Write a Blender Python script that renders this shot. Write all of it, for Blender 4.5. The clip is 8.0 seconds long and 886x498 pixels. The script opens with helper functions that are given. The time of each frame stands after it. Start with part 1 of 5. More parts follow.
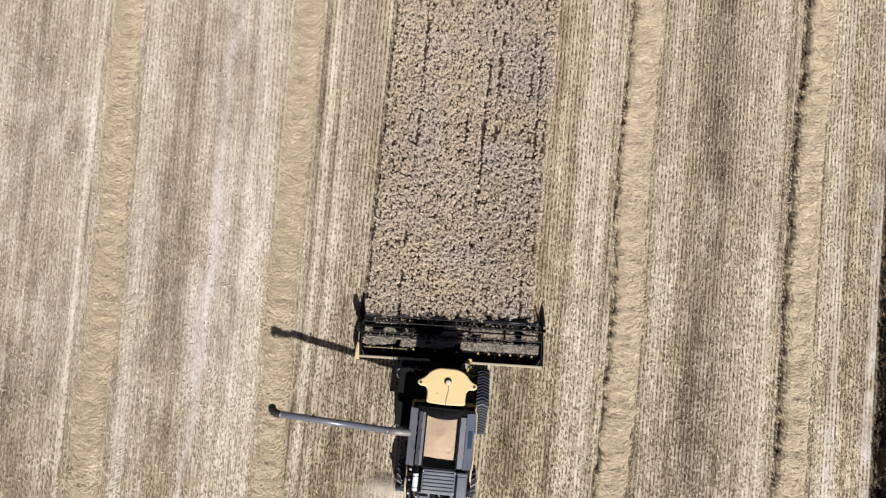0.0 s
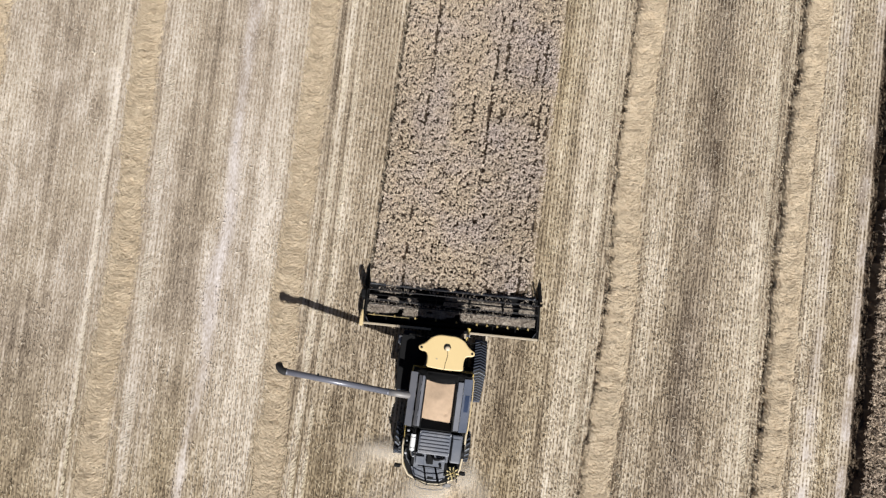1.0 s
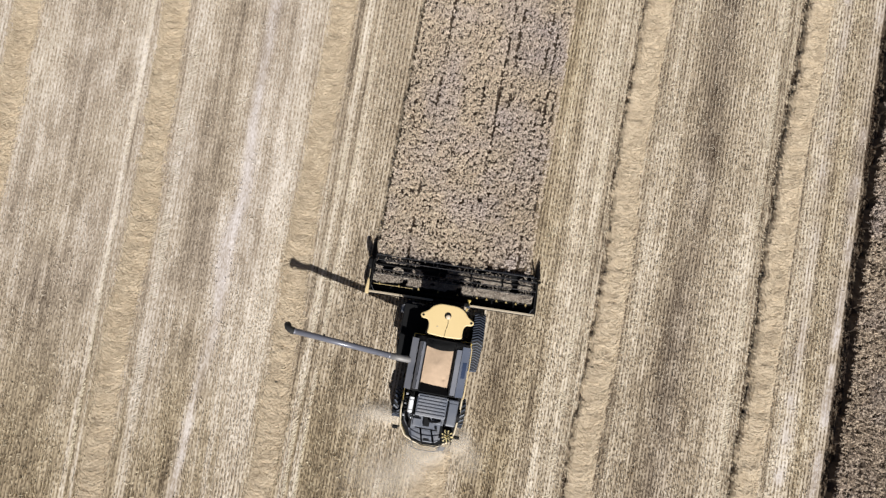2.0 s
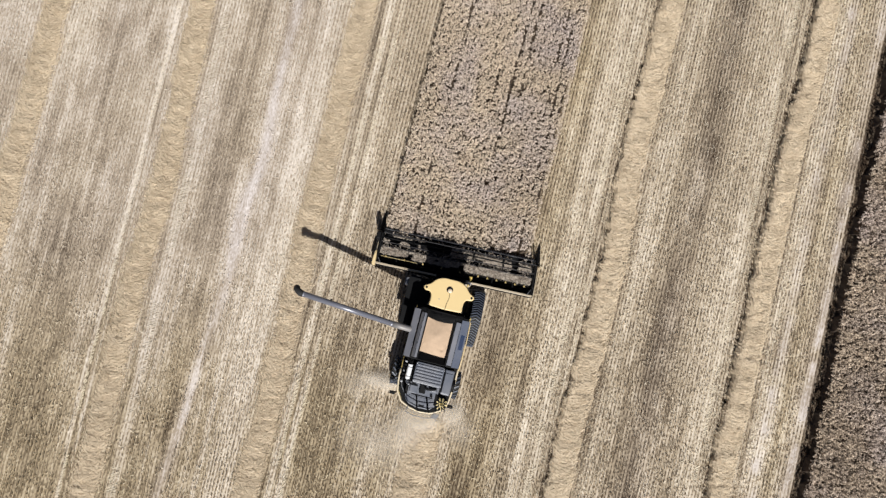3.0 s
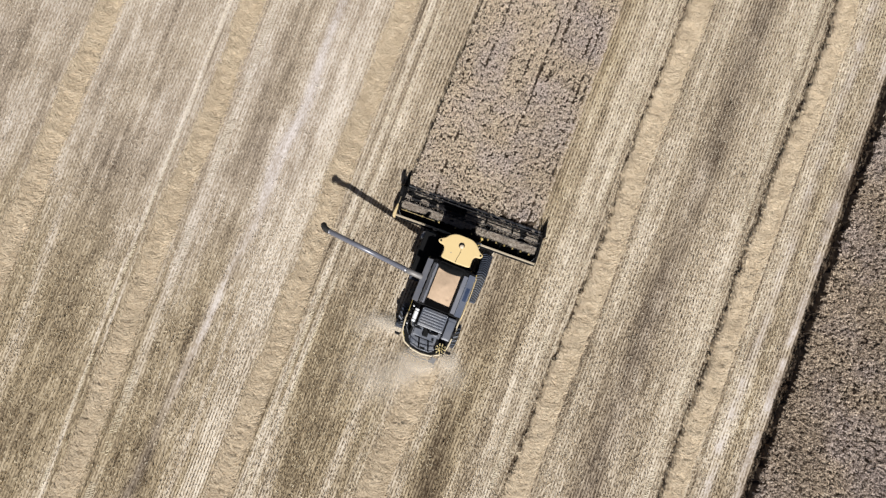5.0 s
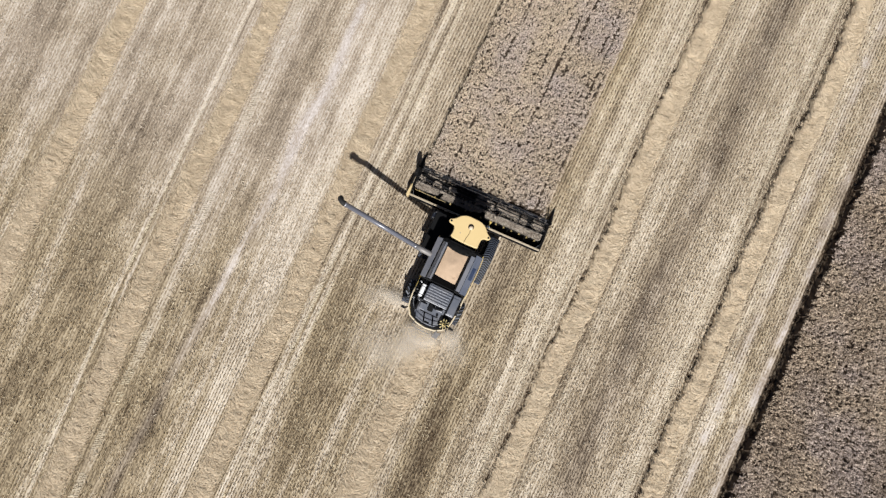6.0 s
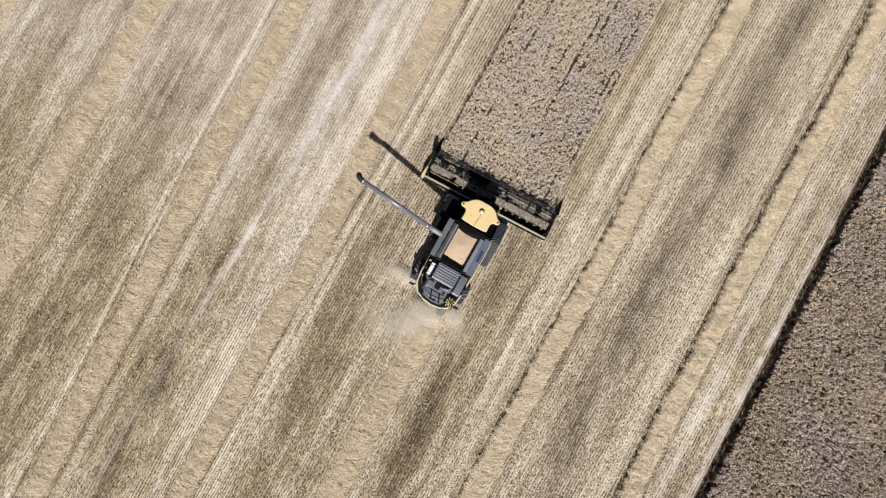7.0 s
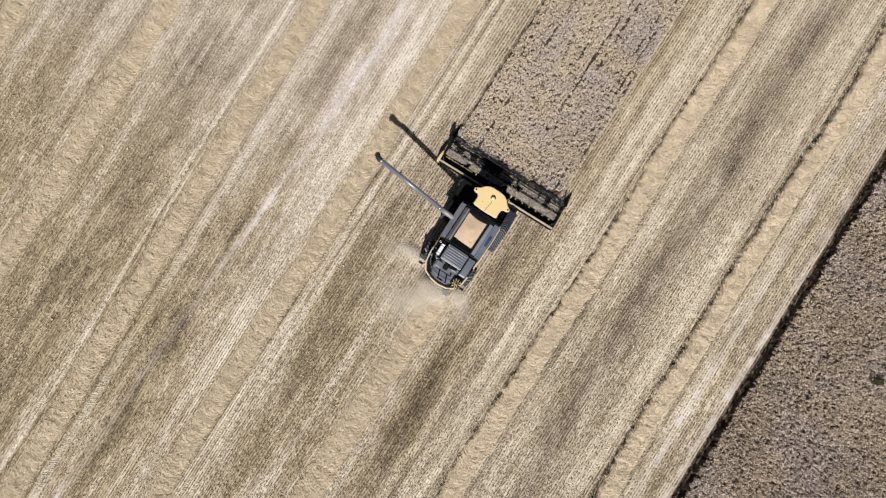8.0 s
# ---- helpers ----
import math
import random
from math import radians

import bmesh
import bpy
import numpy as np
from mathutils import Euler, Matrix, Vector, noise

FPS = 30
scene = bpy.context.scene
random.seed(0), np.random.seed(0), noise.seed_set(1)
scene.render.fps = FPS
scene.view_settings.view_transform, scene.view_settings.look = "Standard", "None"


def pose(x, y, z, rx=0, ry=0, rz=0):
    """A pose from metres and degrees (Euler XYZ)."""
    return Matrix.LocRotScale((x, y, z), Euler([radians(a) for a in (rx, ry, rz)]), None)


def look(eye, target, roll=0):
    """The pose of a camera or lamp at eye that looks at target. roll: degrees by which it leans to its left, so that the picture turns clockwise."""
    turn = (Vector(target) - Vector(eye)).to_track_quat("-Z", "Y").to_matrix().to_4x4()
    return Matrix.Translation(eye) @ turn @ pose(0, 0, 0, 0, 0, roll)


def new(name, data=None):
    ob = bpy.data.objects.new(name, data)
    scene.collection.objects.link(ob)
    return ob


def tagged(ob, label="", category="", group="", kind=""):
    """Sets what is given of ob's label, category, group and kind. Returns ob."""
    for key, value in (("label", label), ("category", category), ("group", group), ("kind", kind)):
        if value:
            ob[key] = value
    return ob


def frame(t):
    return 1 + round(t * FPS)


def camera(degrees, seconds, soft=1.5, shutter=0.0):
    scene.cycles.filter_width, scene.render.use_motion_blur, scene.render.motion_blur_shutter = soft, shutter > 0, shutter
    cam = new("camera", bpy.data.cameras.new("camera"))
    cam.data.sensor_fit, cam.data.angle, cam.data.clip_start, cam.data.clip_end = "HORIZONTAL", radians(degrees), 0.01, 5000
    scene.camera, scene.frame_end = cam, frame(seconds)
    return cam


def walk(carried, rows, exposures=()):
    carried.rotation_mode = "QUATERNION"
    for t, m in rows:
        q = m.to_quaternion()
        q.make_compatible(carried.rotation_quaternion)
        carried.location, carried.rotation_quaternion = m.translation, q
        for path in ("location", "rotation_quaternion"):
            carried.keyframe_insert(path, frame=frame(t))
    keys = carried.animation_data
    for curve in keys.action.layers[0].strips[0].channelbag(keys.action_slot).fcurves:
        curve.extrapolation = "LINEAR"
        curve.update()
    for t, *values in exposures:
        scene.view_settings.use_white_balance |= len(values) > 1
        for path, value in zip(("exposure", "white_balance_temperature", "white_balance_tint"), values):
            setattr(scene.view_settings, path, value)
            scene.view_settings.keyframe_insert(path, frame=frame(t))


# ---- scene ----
# ---------------------------------------------------------------- camera
cam = camera(61.7, 8.0, soft=1.32)
walk(cam, [
    (0.0, pose(-1.77, 3.02, 38.23, 4.68, -1.86, 5.75)),
    (0.5, pose(-1.77, 2.21, 39.01, 4.79, -1.92, 6.72)),
    (1.0, pose(-1.75, 1.38, 39.80, 4.86, -1.94, 7.79)),
    (1.5, pose(-1.72, 0.57, 40.65, 4.86, -1.96, 8.97)),
    (3.0, pose(-1.80, -1.61, 43.21, 4.65, -2.39, 14.23)),
    (3.5, pose(-1.84, -2.39, 44.08, 4.65, -2.57, 16.03)),
    (4.0, pose(-1.85, -3.19, 44.92, 4.66, -2.73, 17.87)),
    (4.5, pose(-1.88, -3.96, 45.77, 4.63, -2.89, 19.67)),
    (6.0, pose(-2.06, -6.10, 48.38, 4.12, -3.36, 25.37)),
    (6.5, pose(-2.20, -6.62, 49.26, 3.66, -3.49, 27.25)),
    (7.0, pose(-2.35, -7.01, 50.13, 3.09, -3.53, 29.22)),
    (7.5, pose(-2.46, -7.39, 51.01, 2.54, -3.54, 31.18)),
    (8.0, pose(-2.56, -7.80, 51.89, 2.02, -3.52, 33.24)),
])

# ---------------------------------------------------------------- light
SUN_WAY = Vector((0.265, -0.80, 1.0)).normalized()
sun = new("sun", bpy.data.lights.new("sun", "SUN"))
sun.data.energy, sun.data.angle, sun.data.color = 5.0, radians(0.53), (0.985, 0.98, 0.965)
sun.matrix_world = look(SUN_WAY * 80, (0, 0, 0))
world = bpy.data.worlds.new("world")
scene.world = world
world.use_nodes = True
wn = world.node_tree.nodes
sky = wn.new("ShaderNodeTexSky")
sky.sky_type, sky.sun_disc = "NISHITA", False
sky.air_density, sky.dust_density, sky.ozone_density = 0.35, 1.0, 0.0
sky.sun_elevation = math.asin(SUN_WAY.z)
sky.sun_rotation = math.atan2(SUN_WAY.x, SUN_WAY.y)
wn["Background"].inputs[1].default_value = 0.05
world.node_tree.links.new(sky.outputs[0], wn["Background"].inputs[0])
scene.view_settings.exposure = 0.285


# ---------------------------------------------------------------- materials
def material(name, color, rough=0.6, metal=0.0, vary=0.25, scale=6.0, bump=0.1, dust=0.0, coat=0.0):
    """Painted, metal or rubber surface: two scales of colour change, dust and fine relief."""
    m = bpy.data.materials.new(name)
    m.use_nodes = True
    n, l = m.node_tree.nodes, m.node_tree.links
    b = n["Principled BSDF"]
    tc = n.new("ShaderNodeTexCoord")
    big, fine = n.new("ShaderNodeTexNoise"), n.new("ShaderNodeTexNoise")
    big.inputs["Scale"].default_value, big.inputs["Detail"].default_value = scale * 0.25, 4
    fine.inputs["Scale"].default_value, fine.inputs["Detail"].default_value = scale * 6, 6
    for t in (big, fine):
        l.new(tc.outputs["Object"], t.inputs["Vector"])
    add = n.new("ShaderNodeMath")
    add.operation = "MULTIPLY_ADD"
    l.new(fine.outputs["Fac"], add.inputs[0])
    add.inputs[1].default_value = 0.5
    l.new(big.outputs["Fac"], add.inputs[2])
    ramp = n.new("ShaderNodeMapRange")
    l.new(add.outputs[0], ramp.inputs["Value"])
    ramp.inputs["From Min"].default_value, ramp.inputs["From Max"].default_value = 0.4, 1.1
    ramp.inputs["To Min"].default_value, ramp.inputs["To Max"].default_value = 1 - vary, 1 + vary
    mul = n.new("ShaderNodeMix")
    mul.data_type, mul.blend_type = "RGBA", "MULTIPLY"
    mul.inputs["Factor"].default_value = 1.0
    mul.inputs["A"].default_value = (*color, 1)
    l.new(ramp.outputs[0], mul.inputs["B"])
    out = mul.outputs["Result"]
    if dust:
        dr = n.new("ShaderNodeMapRange")
        l.new(big.outputs["Fac"], dr.inputs["Value"])
        dr.inputs["From Min"].default_value, dr.inputs["From Max"].default_value = 0.35, 0.75
        dr.inputs["To Min"].default_value, dr.inputs["To Max"].default_value = 0.1 * dust, dust
        mx = n.new("ShaderNodeMix")
        mx.data_type = "RGBA"
        l.new(dr.outputs[0], mx.inputs["Factor"])
        l.new(out, mx.inputs["A"])
        mx.inputs["B"].default_value = (0.42, 0.35, 0.26, 1)
        out = mx.outputs["Result"]
    l.new(out, b.inputs["Base Color"])
    b.inputs["Roughness"].default_value, b.inputs["Metallic"].default_value = rough, metal
    b.inputs["Coat Weight"].default_value = coat
    if bump:
        bp = n.new("ShaderNodeBump")
        bp.inputs["Strength"].default_value, bp.inputs["Distance"].default_value = bump, 0.01
        l.new(fine.outputs["Fac"], bp.inputs["Height"])
        l.new(bp.outputs[0], b.inputs["Normal"])
    return m


def chilled(n, l, color):
    """Weathered straw and dust turn grey with a touch of lilac where the stored chill says so."""
    at = n.new("ShaderNodeAttribute")
    at.attribute_name = "chill"
    mx = n.new("ShaderNodeMix")
    mx.data_type, mx.blend_type, mx.clamp_factor = "RGBA", "MULTIPLY", False
    l.new(at.outputs["Fac"], mx.inputs["Factor"])
    l.new(color, mx.inputs["A"])
    mx.inputs["B"].default_value = (0.965, 0.985, 1.10, 1)
    return mx.outputs["Result"]


def plant_material(name, dark, light, rough=0.75, spread=0.35):
    """Straw and leaves: each piece its own tone between two colours, driven by a stored tone and chance."""
    m = bpy.data.materials.new(name)
    m.use_nodes = True
    n, l = m.node_tree.nodes, m.node_tree.links
    b = n["Principled BSDF"]
    at = n.new("ShaderNodeAttribute")
    at.attribute_name = "tone"
    geo = n.new("ShaderNodeNewGeometry")
    ma = n.new("ShaderNodeMath")
    ma.operation = "MULTIPLY_ADD"
    l.new(geo.outputs["Random Per Island"], ma.inputs[0])
    ma.inputs[1].default_value = spread
    l.new(at.outputs["Fac"], ma.inputs[2])
    sub = n.new("ShaderNodeMath")
    sub.operation, sub.use_clamp = "SUBTRACT", True
    l.new(ma.outputs[0], sub.inputs[0])
    sub.inputs[1].default_value = spread / 2
    mx = n.new("ShaderNodeMix")
    mx.data_type = "RGBA"
    l.new(sub.outputs[0], mx.inputs["Factor"])
    mx.inputs["A"].default_value, mx.inputs["B"].default_value = (*dark, 1), (*light, 1)
    l.new(chilled(n, l, mx.outputs["Result"]), b.inputs["Base Color"])
    b.inputs["Roughness"].default_value = rough
    b.inputs["Specular IOR Level"].default_value = 0.25
    return m


def soil_material():
    """Dry soil with chaff: stored tone, clods, chaff specks and fine relief."""
    m = bpy.data.materials.new("soil")
    m.use_nodes = True
    n, l = m.node_tree.nodes, m.node_tree.links
    b = n["Principled BSDF"]
    tc = n.new("ShaderNodeTexCoord")
    at = n.new("ShaderNodeAttribute")
    at.attribute_name = "tone"
    stretch = n.new("ShaderNodeMapping")
    stretch.inputs["Scale"].default_value = (1.0, 0.35, 1.0)
    l.new(tc.outputs["Object"], stretch.inputs["Vector"])
    specks, clods = n.new("ShaderNodeTexNoise"), n.new("ShaderNodeTexNoise")
    specks.inputs["Scale"].default_value, specks.inputs["Detail"].default_value = 14, 8
    clods.inputs["Scale"].default_value, clods.inputs["Detail"].default_value = 1.6, 5
    l.new(stretch.outputs[0], specks.inputs["Vector"])
    l.new(stretch.outputs[0], clods.inputs["Vector"])
    s1 = n.new("ShaderNodeMapRange")
    s1.inputs["From Min"].default_value, s1.inputs["From Max"].default_value = 0.3, 0.7
    s1.inputs["To Min"].default_value, s1.inputs["To Max"].default_value = -0.20, 0.20
    l.new(specks.outputs["Fac"], s1.inputs["Value"])
    s2 = n.new("ShaderNodeMapRange")
    s2.inputs["From Min"].default_value, s2.inputs["From Max"].default_value = 0.3, 0.7
    s2.inputs["To Min"].default_value, s2.inputs["To Max"].default_value = -0.12, 0.12
    l.new(clods.outputs["Fac"], s2.inputs["Value"])
    a1, a2 = n.new("ShaderNodeMath"), n.new("ShaderNodeMath")
    l.new(at.outputs["Fac"], a1.inputs[0])
    l.new(s1.outputs[0], a1.inputs[1])
    l.new(a1.outputs[0], a2.inputs[0])
    l.new(s2.outputs[0], a2.inputs[1])
    # bare strips between the drill rows, broken into dark dots along their length
    sep = n.new("ShaderNodeSeparateXYZ")
    l.new(tc.outputs["Object"], sep.inputs[0])
    left = n.new("ShaderNodeMapRange")
    l.new(sep.outputs["X"], left.inputs["Value"])
    left.inputs["From Min"].default_value, left.inputs["From Max"].default_value = -4.0, -11.2
    left.inputs["To Min"].default_value, left.inputs["To Max"].default_value = 0.0, 0.042
    skew = n.new("ShaderNodeMath")
    skew.operation = "MULTIPLY_ADD"
    ym = n.new("ShaderNodeMath")
    ym.operation = "SUBTRACT"
    l.new(sep.outputs["Y"], ym.inputs[0])
    ym.inputs[1].default_value = 3.0
    l.new(left.outputs[0], skew.inputs[0])
    l.new(ym.outputs[0], skew.inputs[1])
    l.new(sep.outputs["X"], skew.inputs[2])
    wave = n.new("ShaderNodeMath")
    wave.operation = "MULTIPLY_ADD"
    l.new(skew.outputs[0], wave.inputs[0])
    wave.inputs[1].default_value = 2 * math.pi / ROW
    wave.inputs[2].default_value = 42.0 * 2 * math.pi / ROW
    cosine = n.new("ShaderNodeMath")
    cosine.operation = "COSINE"
    l.new(wave.outputs[0], cosine.inputs[0])
    between = n.new("ShaderNodeMapRange")
    between.inputs["From Min"].default_value, between.inputs["From Max"].default_value = 0.15, -0.65
    l.new(cosine.outputs[0], between.inputs["Value"])
    strip, count = n.new("ShaderNodeMath"), n.new("ShaderNodeMath")     # each strip has dots of its own
    strip.operation, count.operation = "DIVIDE", "FLOOR"
    l.new(wave.outputs[0], strip.inputs[0])
    strip.inputs[1].default_value = 2 * math.pi
    l.new(strip.outputs[0], count.inputs[0])
    apart, along = n.new("ShaderNodeMath"), n.new("ShaderNodeMath")
    apart.operation = along.operation = "MULTIPLY"
    l.new(count.outputs[0], apart.inputs[0])
    apart.inputs[1].default_value = 17.31
    l.new(sep.outputs["Y"], along.inputs[0])
    along.inputs[1].default_value = 5.6
    place = n.new("ShaderNodeCombineXYZ")
    l.new(apart.outputs[0], place.inputs["X"])
    l.new(along.outputs[0], place.inputs["Y"])
    dash = n.new("ShaderNodeTexNoise")
    dash.inputs["Scale"].default_value, dash.inputs["Detail"].default_value = 1.0, 1.5
    l.new(place.outputs[0], dash.inputs["Vector"])
    lack = n.new("ShaderNodeMath")
    lack.operation = "MULTIPLY_ADD"
    l.new(at.outputs["Fac"], lack.inputs[0])
    lack.inputs[1].default_value = -0.20
    l.new(dash.outputs["Fac"], lack.inputs[2])
    dm = n.new("ShaderNodeMapRange")
    dm.inputs["From Min"].default_value, dm.inputs["From Max"].default_value = 0.34, 0.44
    l.new(lack.outputs[0], dm.inputs["Value"])
    dots = n.new("ShaderNodeMath")
    dots.operation = "MULTIPLY"
    l.new(between.outputs[0], dots.inputs[0])
    duty = n.new("ShaderNodeMath")
    duty.operation = "MULTIPLY_ADD"
    l.new(dm.outputs[0], duty.inputs[0])
    duty.inputs[1].default_value, duty.inputs[2].default_value = 0.66, 0.34
    grey, dusty = n.new("ShaderNodeAttribute"), n.new("ShaderNodeMapRange")
    grey.attribute_name = "chill"
    l.new(grey.outputs["Fac"], dusty.inputs["Value"])
    dusty.inputs["From Min"].default_value, dusty.inputs["From Max"].default_value = 0.45, 0.95
    dusty.inputs["To Min"].default_value, dusty.inputs["To Max"].default_value = 1.0, 0.15
    bare = n.new("ShaderNodeMath")
    bare.operation = "MULTIPLY"
    l.new(duty.outputs[0], bare.inputs[0])
    l.new(dusty.outputs[0], bare.inputs[1])
    l.new(bare.outputs[0], dots.inputs[1])
    fore, worn = n.new("ShaderNodeMapRange"), n.new("ShaderNodeMath")    # the older stubble is worn even, less so behind the machine
    l.new(sep.outputs["Y"], fore.inputs["Value"])
    fore.inputs["From Min"].default_value, fore.inputs["From Max"].default_value = -13.0, -1.0
    fore.inputs["To Min"].default_value = 0.6
    worn.operation = "MULTIPLY"
    l.new(left.outputs[0], worn.inputs[0])
    l.new(fore.outputs[0], worn.inputs[1])
    depth = n.new("ShaderNodeMath")
    depth.operation = "MULTIPLY_ADD"
    l.new(worn.outputs[0], depth.inputs[0])
    depth.inputs[1].default_value, depth.inputs[2].default_value = 11.0, -1.02
    dim, a3 = n.new("ShaderNodeMath"), n.new("ShaderNodeMath")
    dim.operation, a3.operation = "MULTIPLY_ADD", "MULTIPLY"
    l.new(dots.outputs[0], dim.inputs[0])
    l.new(depth.outputs[0], dim.inputs[1])
    dim.inputs[2].default_value = 1.17
    l.new(a2.outputs[0], a3.inputs[0])
    l.new(dim.outputs[0], a3.inputs[1])
    ramp = n.new("ShaderNodeValToRGB")
    e = ramp.color_ramp.elements
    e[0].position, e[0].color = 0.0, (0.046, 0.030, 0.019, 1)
    e[1].position, e[1].color = 1.0, (0.63, 0.556, 0.458, 1)
    mid = e.new(0.5)
    mid.color = (0.335, 0.268, 0.190, 1)
    l.new(a3.outputs[0], ramp.inputs["Fac"])
    l.new(chilled(n, l, ramp.outputs["Color"]), b.inputs["Base Color"])
    b.inputs["Roughness"].default_value = 0.95
    b.inputs["Specular IOR Level"].default_value = 0.15
    bp = n.new("ShaderNodeBump")
    bp.inputs["Strength"].default_value, bp.inputs["Distance"].default_value = 0.6, 0.04
    l.new(specks.outputs["Fac"], bp.inputs["Height"])
    l.new(bp.outputs[0], b.inputs["Normal"])
    return m


ROW = 0.196                                      # drill row spacing
M_SOIL = soil_material()
M_STUBBLE = plant_material("stubble_straw", (0.16, 0.115, 0.075), (0.69, 0.60, 0.456), spread=0.2)
M_WINDROW = plant_material("windrow_straw", (0.37, 0.283, 0.186), (0.625, 0.512, 0.366), spread=0.3)
M_CROP = plant_material("ripe_crop", (0.22, 0.168, 0.125), (0.62, 0.512, 0.408), spread=0.8)
M_CROP_BROWN = plant_material("ripe_brown_crop", (0.19, 0.143, 0.108), (0.64, 0.518, 0.41), spread=0.9)
# shade between and beneath the plants, given as a near-black colour
M_UNDER = material("crop_inner_shade", (0.062, 0.042, 0.027), 0.95, 0, 0.4, 8, 0.4)
M_CUT = plant_material("cut_crop", (0.15, 0.115, 0.09), (0.52, 0.45, 0.37), spread=0.8)
M_YELLOW = material("yellow_paint", (0.62, 0.47, 0.24), 0.42, 0, 0.1, 4, 0.03, 0.5, 0.1)
M_TRIM = material("yellow_trim_paint", (0.62, 0.44, 0.11), 0.4, 0, 0.1, 4, 0.03, 0.25)
M_BLACK = material("black_paint", (0.0045, 0.0045, 0.005), 0.6, 0, 0.3, 5, 0.05, 0.006)
M_BLACK.node_tree.nodes["Principled BSDF"].inputs["Specular IOR Level"].default_value = 0.12
M_RUBBER = material("rubber", (0.009, 0.009, 0.0095), 0.8, 0, 0.3, 8, 0.3, 0.02)
M_GREY = material("grey_panel_paint", (0.108, 0.120, 0.150), 0.4, 0.1, 0.2, 5, 0.05, 0.2)
M_STEEL = material("dusty_steel", (0.34, 0.35, 0.37), 0.38, 0.85, 0.25, 7, 0.1, 0.2)
M_TUBE = material("auger_tube_paint", (0.15, 0.153, 0.182), 0.30, 0.15, 0.12, 4, 0.02, 0.06)
M_BEAM = material("cream_beam_paint", (0.35, 0.285, 0.195), 0.5, 0, 0.15, 5, 0.05, 0.4)
M_WHITE = material("white_enamel", (0.78, 0.78, 0.78), 0.35, 0, 0.08, 6, 0.02, 0.1)
M_GRAIN = material("grain_heap", (0.475, 0.34, 0.23), 0.85, 0, 0.12, 20, 0.8)
M_GLASS = material("dark_cab_glass", (0.012, 0.014, 0.016), 0.06, 0, 0.1, 3, 0.0)
M_ROOF = material("cream_roof_paint", (0.63, 0.470, 0.225), 0.42, 0, 0.06, 4, 0.03, 0.08, 0.2)
M_ROOFDOME = material("pale_dome_plastic", (0.62, 0.50, 0.36), 0.5, 0, 0.06, 4, 0.02, 0.1)
M_LUG = material("worn_lug_rubber", (0.062, 0.073, 0.10), 0.5, 0, 0.3, 8, 0.3, 0.05)
M_BLUE = material("blue_grey_lid_paint", (0.13, 0.15, 0.20), 0.25, 0.3, 0.3, 3, 0.03, 0.12, 0.3)
M_LID = material("pale_grey_lid_paint", (0.15, 0.157, 0.185), 0.4, 0.1, 0.2, 4, 0.03, 0.15)
M_RIM = material("pale_cream_rim_paint", (0.62, 0.52, 0.36), 0.5, 0, 0.12, 4, 0.03, 0.4)
M_FIN = material("pale_yellow_fin_paint", (0.70, 0.56, 0.25), 0.5, 0, 0.1, 4, 0.03, 0.3)
M_NAVY = material("navy_patch", (0.02, 0.035, 0.075), 0.3, 0, 0.3, 3, 0.02, 0.05)
M_STEELGREY = material("dull_grey_casting", (0.15, 0.15, 0.16), 0.5, 0.1, 0.2, 5, 0.1, 0.3)
M_REEL = material("reel_strip_paint", (0.016, 0.016, 0.019), 0.5, 0.0, 0.3, 5, 0.05, 0.05)
M_REEL.node_tree.nodes["Principled BSDF"].inputs["Specular IOR Level"].default_value = 0.2
M_GUIDE = material("worn_yellow_paint", (0.36, 0.26, 0.085), 0.5, 0, 0.3, 6, 0.05, 0.2)
M_WEED = plant_material("weed_leaf", (0.028, 0.026, 0.011), (0.07, 0.06, 0.028), spread=0.4)
M_DUST = material("chaff_dust", (0.66, 0.58, 0.475), 0.95, 0, 0.1, 3, 0.0)
M_DUST.node_tree.nodes["Principled BSDF"].inputs["Alpha"].default_value = 0.26


# ---------------------------------------------------------------- mesh helpers
def part(name, bm, mat, parent=None, label="", smooth=False):
    me = bpy.data.meshes.new(name)
    bmesh.ops.recalc_face_normals(bm, faces=bm.faces)
    bm.to_mesh(me)
    bm.free()
    me.materials.append(mat)
    if smooth:
        me.shade_smooth()
    ob = new(name, me)
    if parent is not None:
        ob.parent = parent
    if label:
        ob["label"] = label
    return ob


def box(bm, x0, x1, y0, y1, z0, z1, bevel=0.0):
    r = bmesh.ops.create_cube(bm, size=1.0, matrix=Matrix.Translation(((x0 + x1) / 2, (y0 + y1) / 2, (z0 + z1) / 2)) @ Matrix.Diagonal((x1 - x0, y1 - y0, z1 - z0, 1)))
    if bevel:
        edges = {e for v in r["verts"] for e in v.link_edges}
        bmesh.ops.bevel(bm, geom=list(edges), offset=bevel, segments=2, affect="EDGES", profile=0.5)
    return r


def boxed(*a, **k):
    bm = bmesh.new()
    box(bm, *a, **k)
    return bm


def tube(bm, a, b, r, r2=None, n=14, caps=True):
    a, b = Vector(a), Vector(b)
    d = b - a
    q = d.to_track_quat("Z", "Y").to_matrix().to_4x4()
    return bmesh.ops.create_cone(bm, cap_ends=caps, segments=n, radius1=r, radius2=r if r2 is None else r2, depth=d.length,
                                 matrix=Matrix.Translation((a + b) / 2) @ q)


def tubed(*a, **k):
    bm = bmesh.new()
    tube(bm, *a, **k)
    return bm


